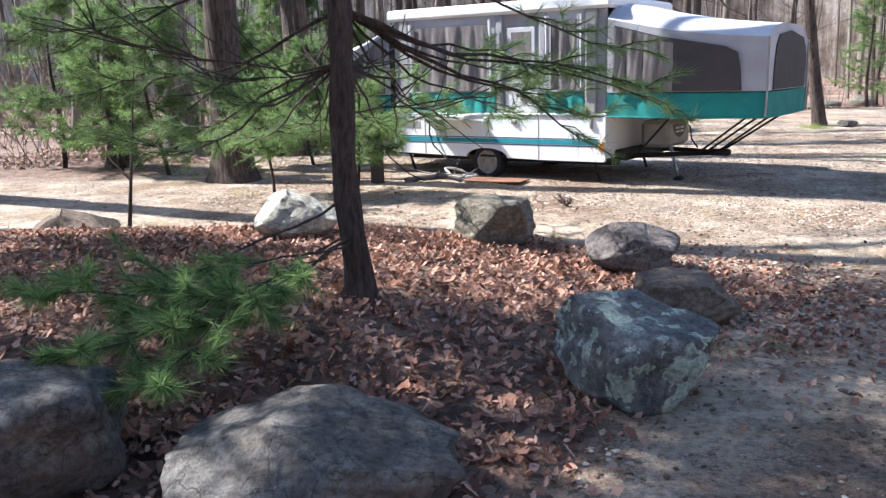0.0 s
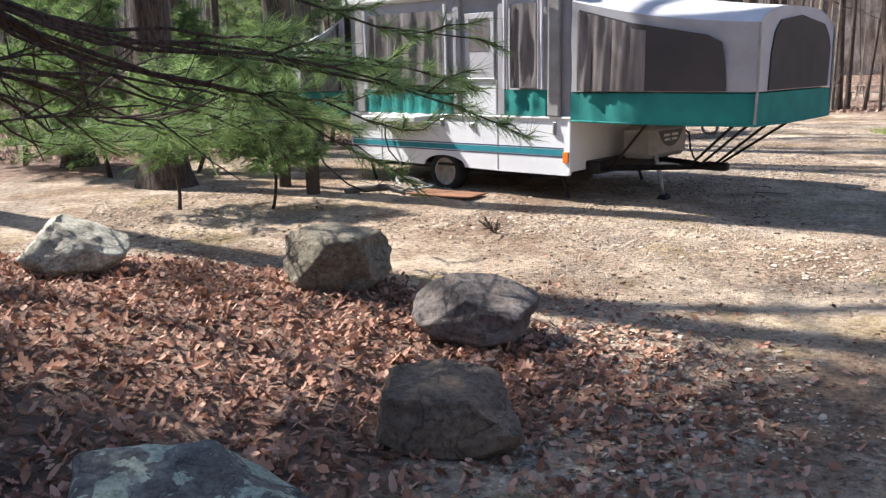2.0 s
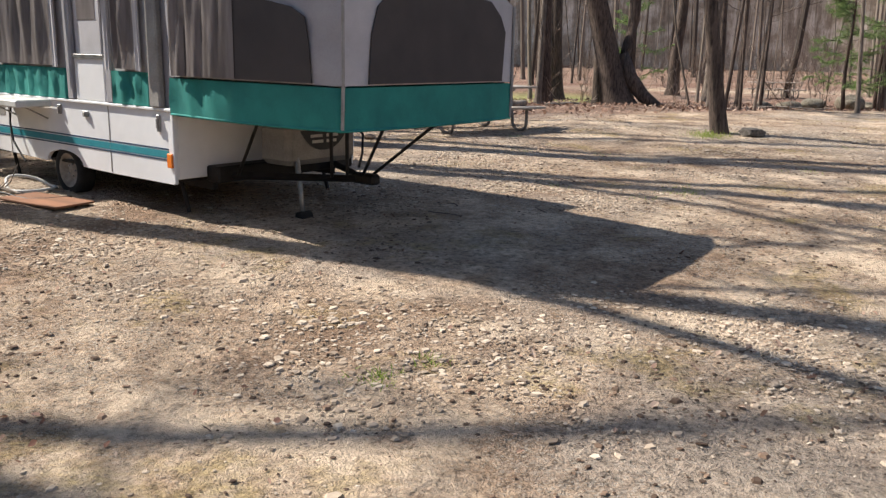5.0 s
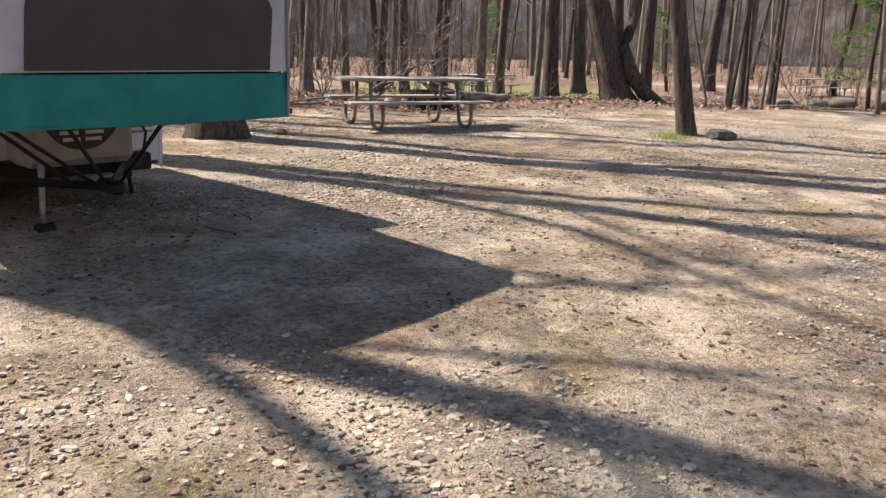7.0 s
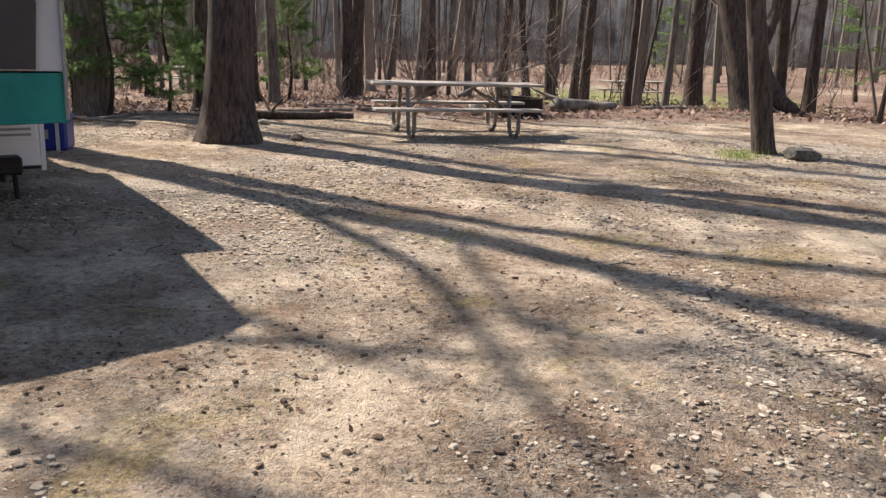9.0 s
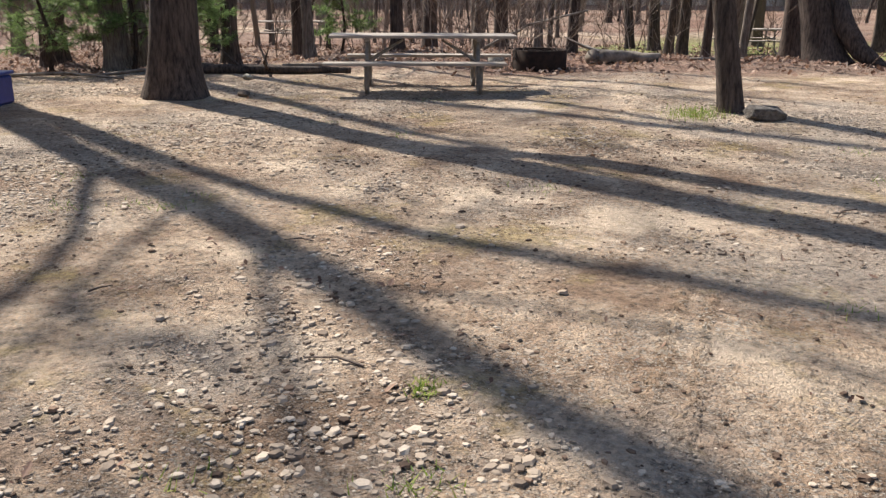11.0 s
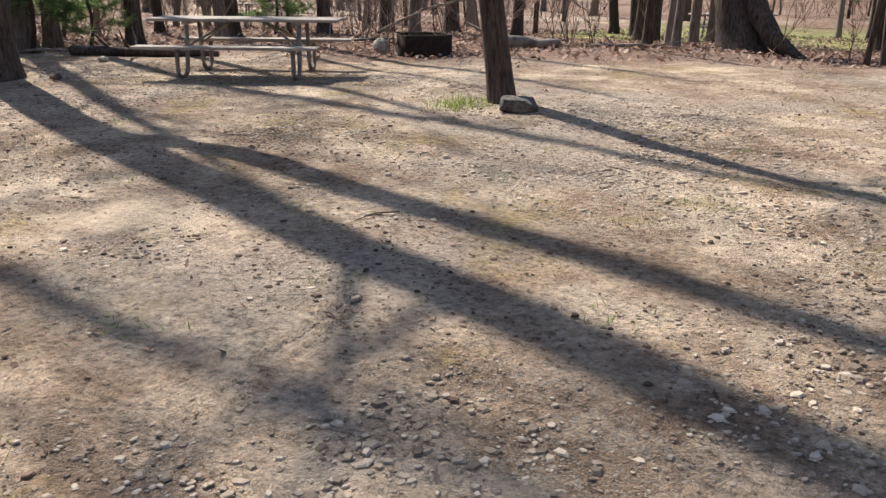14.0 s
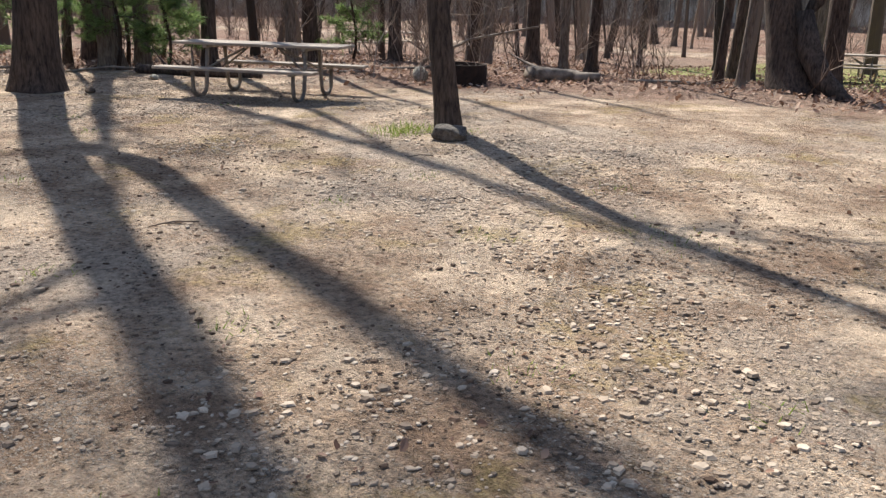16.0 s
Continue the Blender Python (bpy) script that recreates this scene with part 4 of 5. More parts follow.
build_tree(-2.28, 12.1, 0.25, 18.0, (0, -0.7), (0.11, 8.2, (9.04, 0, -0.69), (9.67, 0, -1.06), (10.1, 0, -1.33), (13.0, 0, -3.1)), BARK_OAK, "dark trunk behind the wooden posts", 6, 6, taper=0.4, bend=((9.9, 0, -0.33), (11.7, 0, -0.46)), boughs=((0.075, 7.8, (9.6, 0.2, 1.0), (11.4, 0.3, 1.9), (13.2, 0.1, 3.2)),))
build_tree(-2.1, 19.7, 0.24, 15, (0, -0.5), None, BARK_GREY, "grey-brown trunk at the edge of the clearing", 7, 7, bend=((5.6, 0, -0.38), (9.0, 0, -0.5)))
build_tree(-4.0, 19.4, 0.11, 10, (0.2, 0.4), None, BARK_OAK, "slender dark trunk at the edge of the clearing", 8, 5)
build_tree(-2.6, 20.6, 0.17, 21, (0, 2.6), None, BARK_GREY, "slender grey trunk at the edge of the clearing", 9, 5, taper=0.4, bend=((6.0, 0, 0.1), (9.4, 0, 0.38), (11.9, 0, 0.9), (13.7, 0, 1.42), (15.3, 0, 1.73)))
build_tree(-0.75, 21.3, 0.17, 13, (0.2, 0.2), None, BARK_OAK, "bare brown trunk behind the fallen log", 10, 6)
for i, (x, y, r) in enumerate(((-0.1, 23.0, 0.13), (-1.7, 24.6, 0.20), (0.4, 25.6, 0.16), (1.4, 27.7, 0.15), (4.02, 35.0, 0.15), (6.4, 30.2, 0.12), (7.5, 29.2, 0.10), (8.0, 32.4, 0.25), (0.8, 30.1, 0.2), (2.0, 30.0, 0.12), (3.0, 29.9, 0.15), (4.3, 35.5, 0.18), (5.6, 36.8, 0.16), (9.4, 41.0, 0.28), (2.6, 38.0, 0.2), (6.3, 33.4, 0.14), (-1.6, 30.2, 0.22), (12.3, 25.6, 0.045), (12.6, 25.4, 0.04), (12.0, 25.9, 0.05), (13.4, 27.3, 0.05), (15.1, 25.2, 0.06), (11.2, 34.5, 0.2), (10.4, 36.0, 0.22), (15.9, 41.0, 0.24), (15.6, 46.0, 0.3), (16.4, 38.5, 0.12), (-4.0, 17.0, 0.2), (-5.2, 20.5, 0.25), (-4.5, 14.2, 0.22), (13.2, 31.5, 0.07), (14.0, 33.0, 0.13), (17.5, 29.0, 0.10), (19.0, 31.5, 0.2))):
    rnd = random.Random(100 + i)
    build_tree(x, y, r, 5 + r * 45 if r < 0.2 else 14, (rnd.uniform(-0.6, 0.6), rnd.uniform(-0.6, 0.6)), None, BARK_OAK if i % 3 else BARK_GREY, "bare brown trunk in the leafy woods" if r > 0.06 else "thin bare sapling in the leaf litter", 20 + i, 6 if r > 0.06 else 5, 1, "trees of the woods", 0.35, 1.5)


# ---- far woods ----
def build_woods():
    rnd = random.Random(7)
    b, brush = Build(), Build()
    n = 0
    while n < 840:
        a, d = rnd.uniform(-math.pi, math.pi), 14 + 74 * rnd.random() ** 0.8
        x, y = 6 + d * math.sin(a), 12 + d * math.cos(a)
        if in_woods(x, y) < 0.9 or (-3 < x < 18 and -4 < y < 31) or (8 < x < 21 and y < 37 and rnd.random() < 0.45) or (30 < y < 52 and -1 < x < 14 and rnd.random() < 0.6):
            continue
        n += 1
        z, r, h = height(x, y) - 0.1, rnd.choice((0.04, 0.05, 0.07, 0.09, 0.12, 0.16, 0.21)), rnd.uniform(9, 17)
        lx, ly = rnd.gauss(0, 0.9), rnd.gauss(0, 0.9)
        b.tube([(x, y, z), (x, y, z + 0.35), (x + lx * 0.2, y + ly * 0.2, z + 2.5), (x + lx * 0.5, y + ly * 0.5, z + h * 0.5), (x + lx, y + ly, z + h)], [r * 1.5, r * 1.08, r * 0.95, r * 0.7, 0.02], 7, False)
        for k in range(4):
            u = rnd.uniform(0.45, 0.95)
            p = Vector((x + lx * u, y + ly * u, z + h * u))
            limb(b, rnd, p, Vector((rnd.gauss(0, 1), rnd.gauss(0, 1), rnd.uniform(0.2, 0.9))), rnd.uniform(1.2, 2.8), r * 0.3, 0 if d > 35 else 1, 3)
    tagged(new("far_woods", b.mesh("far_woods", FAR_WOODS_COL)), "dense bare woods around the campsite", "woods", kind="stuff")
    n = 0
    while n < 950:
        a, d = rnd.uniform(-1.3, 1.2), 9 + 60 * rnd.random()
        x, y = 6 + d * math.sin(a), 12 + d * math.cos(a)
        if in_woods(x, y) < 0.8 or (6 < x < 22 and y < 38 and rnd.random() < 0.85) or (34 < y < 52 and -1 < x < 14 and rnd.random() < 0.8):
            continue
        n += 1
        p = Vector((x, y, height(x, y) - 0.05))
        for k in range(rnd.choice((1, 2, 3))):
            limb(brush, rnd, p, Vector((rnd.gauss(0, 0.25), rnd.gauss(0, 0.25), 1)), rnd.uniform(0.5, 2.6), rnd.uniform(0.006, 0.016), 1, 3)
    tagged(new("brush", brush.mesh("brush", BRUSH_COL)), "leafless brush and saplings between the trunks", "brush", kind="stuff")


build_woods()


def backdrop():
    """A ring of distant woods, far behind the trees."""
    m, nt, b = material("distant_woods", 1.0)
    v = world_pos(nt, (1, 1, 0.10))
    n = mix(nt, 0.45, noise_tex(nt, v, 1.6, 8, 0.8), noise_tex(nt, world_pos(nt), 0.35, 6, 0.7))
    # pale ramp tones paint the haze and bright gaps between far trunks
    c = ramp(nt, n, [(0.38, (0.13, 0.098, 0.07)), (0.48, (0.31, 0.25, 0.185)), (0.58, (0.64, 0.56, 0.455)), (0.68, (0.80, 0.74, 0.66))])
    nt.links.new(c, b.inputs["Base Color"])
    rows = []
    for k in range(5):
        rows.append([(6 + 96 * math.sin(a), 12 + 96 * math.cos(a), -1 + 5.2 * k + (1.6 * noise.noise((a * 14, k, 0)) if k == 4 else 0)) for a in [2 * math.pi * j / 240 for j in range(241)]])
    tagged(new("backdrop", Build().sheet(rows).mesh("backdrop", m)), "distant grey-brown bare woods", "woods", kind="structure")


backdrop()


# ---- white pines ----
def tuft(b, rnd, p, d, count, length, wide=0.0016):
    """A brush of needles round a twig's end."""
    d = d.normalized()
    a = d.cross(Vector((0, 0, 1)) if abs(d.z) < 0.9 else Vector((1, 0, 0))).normalized()
    c = d.cross(a)
    for _ in range(count):
        t, s = rnd.uniform(0, 6.3), rnd.uniform(0.2, 1.15)
        w = (d + (a * math.cos(t) + c * math.sin(t)) * s).normalized()
        o = p - d * rnd.uniform(0, 0.09)
        e = o + w * length * rnd.uniform(0.75, 1.1) + Vector((0, 0, -0.008))
        q = w.cross(Vector((rnd.gauss(0, 1), rnd.gauss(0, 1), rnd.gauss(0, 1)))).normalized() * wide
        b.tri(o - q, o + q, e)


def bough(wood, needles, rnd, start, tip, r, tufts=True, sag=0.12, count=26, length=0.115, side_len=0.5, wide=0.0016, bare=0.0):
    start, tip = Vector(start), Vector(tip)
    n = 9
    pts = []
    for i in range(n + 1):
        u = i / n
        p = start.lerp(tip, u) + Vector((0, 0, -sag * math.sin(math.pi * u))) + Vector((rnd.gauss(0, 0.012), rnd.gauss(0, 0.012), rnd.gauss(0, 0.012)))
        p += Vector((0, 0, 0.05 * length / 0.13 * math.sin(u * 7.0 + start.z * 9) * min(1, 3 * u)))
        pts.append(p)
    wood.tube(pts, [r * (1 - 0.8 * i / n) + 0.002 for i in range(n + 1)], 6)
    for i in range(2, n + 1):
        d = (pts[i] - pts[i - 1]).normalized()
        for s in (-1, 1):
            if rnd.random() < 0.12:
                continue
            side = d.cross(Vector((0, 0, 1))).normalized() * s
            w = (d * rnd.uniform(0.5, 1.0) + side * rnd.uniform(0.5, 1.0) + Vector((0, 0, rnd.gauss(0.05, 0.25)))).normalized()
            l = side_len * rnd.uniform(0.6, 1.2) * (1.1 - 0.6 * i / n)
            if i <= n * bare:
                continue
            q = [pts[i], pts[i] + w * l * 0.5 + Vector((0, 0, rnd.gauss(0, 0.02))), pts[i] + w * l]
            wood.tube(q, [0.006, 0.004, 0.002], 4, False)
            if tufts:
                for u in (0.35, 0.6, 0.8, 1.0):
                    tuft(needles, rnd, pts[i] + w * l * u, w, count, length, wide)
                    if rnd.random() < 0.7:
                        w2 = (w + Vector((rnd.gauss(0, 0.6), rnd.gauss(0, 0.6), rnd.gauss(0, 0.4)))).normalized()
                        e = pts[i] + w * l * u + w2 * l * 0.35
                        wood.tube([pts[i] + w * l * u, e], [0.003, 0.002], 3, False)
                        tuft(needles, rnd, e, w2, count, length, wide)
    if tufts:
        tuft(needles, rnd, pts[-1], tip - start, count * 2, length, wide)


def build_pine():
    rnd = random.Random(11)
    x, y = -0.16, 4.58
    z = height(x, y) - 0.05
    t = thing("pine_tree", "young white pine with dark trunk and long soft needled boughs", "tree", (x, y, z))
    b = Build()
    n, hgt = 26, 9.0
    pts = [Vector((-0.055 * (i / n * 9) / 2 * 0.7 + 0.02 * math.sin(i), 0.03 * math.sin(i * 1.7), hgt * (i / n) ** 1.4)) for i in range(n + 1)]
    rad = [(0.080 * (1 - 0.8 * p.z / hgt)) * (1 + 0.55 * math.exp(-p.z / 0.12)) * (1 + 0.07 * math.sin(p.z * 12)) for p in pts]
    b.tube(pts, rad, 16)
    part("trunk", b, BARK_PINE, t, "", True)
    o = Vector((x, y, z))
    def at(h):
        i = min(range(n + 1), key=lambda k: abs(pts[k].z - h))
        return pts[i]
    reach = [
        # height on the trunk, tip in the world, thickness
        (1.75, (1.30, 6.55, 1.45), 0.022), (1.6, (0.25, 7.1, 1.15), 0.02), (1.45, (-0.75, 7.3, 1.05), 0.018),
        (1.5, (-1.9, 7.1, 1.0), 0.018), (1.7, (-2.2, 6.0, 1.35), 0.02), (2.0, (-1.9, 4.9, 1.75), 0.022),
        (1.7, (1.32, 7.25, 1.32), 0.02), (1.55, (0.55, 7.9, 1.12), 0.018),
        (1.35, (-1.75, 5.7, 0.95), 0.016), (0.50, (-1.20, 2.98, 0.40), 0.014), (0.45, (-0.86, 2.85, 0.35), 0.014), (0.50, (-0.62, 3.35, 0.44), 0.012), (0.55, (-1.45, 3.4, 0.50), 0.014), (0.5, (-0.95, 3.5, 0.46), 0.012),
        (1.55, (-0.9, 4.6, 1.35), 0.016), (1.4, (-0.1, 7.8, 0.98), 0.016), (1.6, (1.05, 6.75, 1.08), 0.016),
        (1.75, (1.45, 5.7, 0.98), 0.026), (1.7, (2.05, 5.65, 1.18), 0.022), (1.8, (1.72, 5.25, 1.34), 0.022), (1.65, (1.55, 5.95, 1.12), 0.020), (1.85, (1.85, 6.25, 1.38), 0.022), (2.0, (1.95, 5.9, 1.55), 0.020), (1.5, (0.05, 8.3, 0.95), 0.016), (1.45, (-0.7, 8.2, 0.9), 0.016), (1.55, (0.6, 8.3, 1.0), 0.016), (1.3, (-1.4, 8.0, 0.85), 0.016),
    ]
    for h, tip, r in reach:
        wood, green = Build(), Build()
        bough(wood, green, rnd, at(h), Vector(tip) - o, r * 0.5, True, rnd.uniform(-0.02, 0.12), 34 if tip[2] < 0.6 else 15, 0.13, 0.42, 0.0026 if tip[2] < 0.6 else 0.0019, 0.45)
        bo = part("bough", wood, BARK_PINE, t)
        tagged(part("needle_spray", green, NEEDLES_SUNLIT, bo, "long soft green needles in tufts"), kind="stuff")
    upper_boughs(t, rnd, at, 26, 2.5, 8.7, 9.6)
    # dead lower limbs
    for k in range(7):
        h, a, l = rnd.uniform(0.9, 2.4), rnd.uniform(-0.6, 3.4), rnd.uniform(0.6, 1.5)
        dead = Build()
        limb(dead, rnd, at(h), Vector((math.cos(a), math.sin(a), rnd.uniform(-0.45, 0.15))), l, 0.007, 1, 4)
        part("dead_limb", dead, BARK_PINE, t)


def upper_boughs(t, rnd, at, count, lo, hi, top, spread=0.27):
    wood, green = Build(), Build()
    for k in range(count):
        h = rnd.uniform(lo, hi)
        a, l = rnd.uniform(0, 6.3), (top - h) * spread
        s = at(h)
        bough(wood, green, rnd, s, s + Vector((l * math.cos(a), l * math.sin(a), rnd.uniform(-0.1, 0.4))), 0.016, True, 0.05, 14, 0.13, 0.5, 0.0035)
    crown = part("crown", wood, BARK_PINE, t)
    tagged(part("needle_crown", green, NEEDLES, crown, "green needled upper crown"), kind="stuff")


def build_shade_pine(x, y, hgt, thick, seed, label, tiers):
    """A taller pine added out of view beside the leaf bed, whose crown shades the boulders."""
    rnd = random.Random(seed)
    t = thing("pine_tree", label, "tree", (x, y, height(x, y) - 0.05))
    n = 20
    pts = [Vector((0.03 * math.sin(i), 0.03 * math.sin(i * 1.7), hgt * (i / n) ** 1.3)) for i in range(n + 1)]
    part("trunk", Build().tube(pts, [thick * (1 - 0.85 * p.z / hgt) * (1 + 0.5 * math.exp(-p.z / 0.2)) for p in pts], 16), BARK_PINE, t, "", True)
    for tier in tiers:
        upper_boughs(t, rnd, lambda h: pts[min(range(n + 1), key=lambda k: abs(pts[k].z - h))], *tier)


# unseen pines, placed and filled only for the shade they cast
build_shade_pine(-4.2, 4.75, 10.5, 0.15, 17, "added tall white pine out of view, shading the leaf bed and its boulders", ((150, 2.4, 10.2, 11.4, 0.27),))
build_shade_pine(-5.3, 7.0, 5.6, 0.09, 19, "added bushy young white pine out of view, shading the leaf bed", ((42, 1.3, 4.6, 6.4, 0.3),))
build_shade_pine(-5.45, 7.75, 11.6, 0.10, 18, "added slender white pine out of view with a high shading crown", ((33, 8.7, 11.4, 15.0, 0.2), (7, 7.7, 8.7, 13.6, 0.2)))
build_pine()


def build_sapling(x, y, tall, seed, label, spread=0.5, first=2, fill=5):
    rnd = random.Random(seed)
    t = thing("pine_sapling", label, "tree", (x, y, height(x, y) - 0.03), 0, "young pines")
    bend = rnd.uniform(-0.25, 0.25)
    pts = [Vector((bend * math.sin(3 * i / 8), 0.1 * math.sin(i), tall * i / 8)) for i in range(9)]
    part("trunk", Build().tube(pts, [0.012 * tall * (1.05 - i / 8) + 0.004 for i in range(9)], 7), BARK_PINE, t, "", True)
    wood, green = Build(), Build()
    for i in range(first, 9):
        for k in range(fill):
            a = rnd.uniform(0, 6.3)
            l = spread * tall * 0.42 * (1.15 - i / 9) * rnd.uniform(0.7, 1.2)
            p = pts[i - 1].lerp(pts[i], rnd.random())
            bough(wood, green, rnd, p, p + Vector((l * math.cos(a), l * math.sin(a), rnd.uniform(0.0, 0.25) * l)), 0.006, True, 0.03, 7, 0.13, 0.3, 0.0035)
    crown = part("crown", wood, BARK_PINE, t)
    tagged(part("needle_crown", green, NEEDLES_SUNLIT, crown), kind="stuff")


for i, (x, y, h) in enumerate(((-0.42, 10.35, 1.35), (-1.45, 10.35, 1.5), (-2.4, 13.6, 2.3), (-3.4, 12.9, 2.6), (-4.3, 13.5, 2.8), (-1.3, 14.0, 2.0), (-5.6, 14.6, 3.2), (-1.6, 19.6, 3.6), (-2.4, 18.4, 3.4), (-3.2, 20.5, 4.2), (-0.9, 20.4, 2.8), (-4.6, 22.0, 4.5), (-1.2, 25.5, 3.0), (19.5, 33.5, 5.5), (22.5, 30.0, 5.0), (15.8, 27.6, 4.6), (13.6, 45.0, 6.0), (5.5, 55.0, 6.0))):
    build_sapling(x, y, h, 300 + i, "young green pine among the bare trunks", 1.5 if i < 2 else 0.75, 4 if i < 2 else 2, 4 if i < 2 else 5)
# bent stem by the leaf bed
build_tree(-2.45, 7.65, 0.022, 1.7, (0.15, 0.2), None, BARK_PINE, "thin crooked dead stem beside the leaf bed", 401, 3, 0, "saplings", 0.3, 1.1)


# ---- smaller things ----
def build_post(x, y, h, turn, label):
    t = thing("wooden_post", label, "post", (x, y, height(x, y)), turn, "hook-up posts")
    part("shaft", Build().box((-0.075, -0.075, -0.08), (0.075, 0.075, h), 0.012), POST_WOOD, t)
    part("cap", Build().box((-0.082, -0.082, h - 0.02), (0.082, 0.082, h + 0.015), 0.01), POST_WOOD, t)
    return t


p = build_post(-0.18, 11.30, 1.10, 20, "dark square wooden hook-up post with a power box")
part("power_box", Build().box((0.076, -0.07, 0.62), (0.15, 0.07, 0.98), 0.012), BLACK_STEEL, p, "dark metal outlet box")
part("outlet_lid", Build().box((0.151, -0.05, 0.7), (0.165, 0.05, 0.82), 0.006), GREY_PLASTIC, p)
build_post(-0.68, 11.95, 1.33, 15, "dark square wooden post behind the camper")

cable = Build()
cp = [(-0.15, 11.25, 0.62), (0.0, 11.2, 0.35), (0.25, 11.2, 0.12)] + [(0.45 + 0.16 * k, 11.25 + 0.18 * math.sin(k * 0.9), height(0.5, 11.2) + 0.02) for k in range(8)]
cable.tube(cp, [0.011] * len(cp), 6)
tagged(new("power_cord", cable.mesh("power_cord", HOSE_BLACK, True)), "black power cord from the post to the camper", "cord")
hose = Build()
hp = [(1.0 + 0.22 * math.cos(a) * (1 + 0.1 * math.sin(3 * a)), 11.62 + 0.20 * math.sin(a), height(1, 11.6) + 0.03 + 0.10 * max(0, math.sin(a - 1))) for a in [0.35 * k for k in range(20)]]
hose.tube(hp, [0.016] * len(hp), 7)
tagged(new("water_hose", hose.mesh("water_hose", WHITE_PLASTIC, True)), "white coiled hose lying by the camper", "hose")

t = thing("plywood_board", "orange-brown plywood board lying flat on the gravel", "board", (1.42, 11.05, height(1.42, 11.05) + 0.012), -30)
part("sheet", Build().box((-0.42, -0.20, 0.0), (0.42, 0.20, 0.018), 0.003), PLYWOOD, t)


def build_stick(name, pts, r, label, mat=DEADWOOD, seed=0, twigs=3, category="branch"):
    rnd = random.Random(seed)
    b = Build()
    pts = [Vector(p) for p in pts]
    fine = []
    for a, c in zip(pts, pts[1:]):
        fine += [a.lerp(c, k / 4) + Vector((rnd.gauss(0, r * 0.5), rnd.gauss(0, r * 0.5), 0)) for k in range(4)]
    fine.append(pts[-1])
    b.tube(fine, [r * (1 - 0.55 * i / len(fine)) for i in range(len(fine))], 8)
    for k in range(twigs):
        i = rnd.randrange(2, len(fine) - 1)
        limb(b, rnd, fine[i], Vector((rnd.gauss(0, 1), rnd.gauss(0, 1), rnd.uniform(0.1, 0.7))), rnd.uniform(6, 14) * r, r * 0.35, 0, 4)
    return tagged(new(name, b.mesh(name, mat, True)), label, category)


def on(x, y, up=0.0):
    return (x, y, height(x, y) + up)


build_stick("fallen_log", [on(0.75, 18.95, 0.08), on(1.8, 19.6, 0.07), on(3.0, 20.35, 0.07)], 0.10, "dark fallen log lying in the leaf litter behind the table", BARK_OAK, 1, 4, "log")
build_stick("fallen_log", [on(5.5, 24.65, 0.13), on(6.1, 24.95, 0.14), on(6.8, 25.25, 0.10)], 0.17, "short pale weathered log beside the fire ring", DEADWOOD, 2, 1, "log")
build_stick("fallen_branch", [on(3.9, 23.4, 0.3), on(4.5, 24.1, 0.75), on(5.3, 25.2, 1.0)], 0.035, "pale broken branch propped by the fire ring", DEADWOOD, 3, 5)
for i, (a, b2) in enumerate((((0.6, 22.3), (2.2, 22.9)), ((-1.2, 18.4), (0.9, 19.4)), ((7.4, 25.4), (8.6, 26.4)), ((12.4, 27.2), (14.8, 26.4)), ((2.4, 23.6), (3.0, 25.0)), ((0.2, 11.35), (0.95, 11.0)), ((0.35, 11.6), (1.1, 11.3)), ((-1.6, 16.9), (0.6, 17.6)), ((1.2, 20.6), (3.0, 22.6)), ((14.2, 27.4), (16.6, 28.2)))):
    m = ((a[0] + b2[0]) / 2 + 0.1, (a[1] + b2[1]) / 2)
    build_stick("fallen_branch", [on(*a, 0.02), on(*m, 0.10 if i % 2 else 0.05), on(*b2, 0.03)], 0.025 + 0.008 * (i % 3), "dry grey branch lying on the ground", DEADWOOD, 10 + i, 4)

t = thing("fire_ring", "rusty steel campfire ring full of ash", "fire ring", on(5.2, 23.2), 20)
ring = Build()
prof = [(0.47, -0.03), (0.47, 0.36), (0.485, 0.37), (0.50, 0.36), (0.50, -0.03)]
ring.sheet([[(r * math.cos(a), r * math.sin(a), z) for r, z in prof] for a in [2 * math.pi * k / 40 for k in range(41)]])
part("ring_wall", ring, RUST, t, "", True)
ash = Build()
ash.sheet([[(r * math.cos(a), r * math.sin(a), 0.10 - 0.05 * r + 0.02 * noise.noise((r * 5, a, 0))) for r in (0.0, 0.2, 0.35, 0.469)] for a in [2 * math.pi * k / 24 for k in range(25)]])
part("ash_bed", ash, ROCK_BROWN, t)
for k in range(7):
    y = -0.33 + 0.11 * k
    l = math.sqrt(0.47 ** 2 - y * y)
    if y > -0.06:
        part("grate_bar", Build().tube([(-l, y, 0.335), (l, y, 0.335)], [0.009, 0.009], 6), RUST, t)
part("grate_handle", Build().tube([(-0.48, 0.2, 0.34), (-0.62, 0.22, 0.36), (-0.62, 0.34, 0.36), (-0.47, 0.34, 0.34)], [0.01] * 4, 6), RUST, t)

t = thing("storage_tub", "blue plastic storage tub with white lid and straps", "tub", on(1.72, 14.62), 30)
part("tub", Build().box((-0.28, -0.2, 0.0), (0.28, 0.2, 0.36), 0.03), BLUE_PLASTIC, t)
part("lid", Build().box((-0.30, -0.22, 0.361), (0.30, 0.22, 0.40), 0.015), BLUE_PLASTIC, t)
part("strap", Build().box((0.16, -0.225, 0.0), (0.20, -0.206, 0.41), 0.003), WHITE_PLASTIC, t)
part("tub_label", Build().box((-0.2, -0.206, 0.14), (0.08, -0.2005, 0.25), 0.001), GREY_PLASTIC, t)


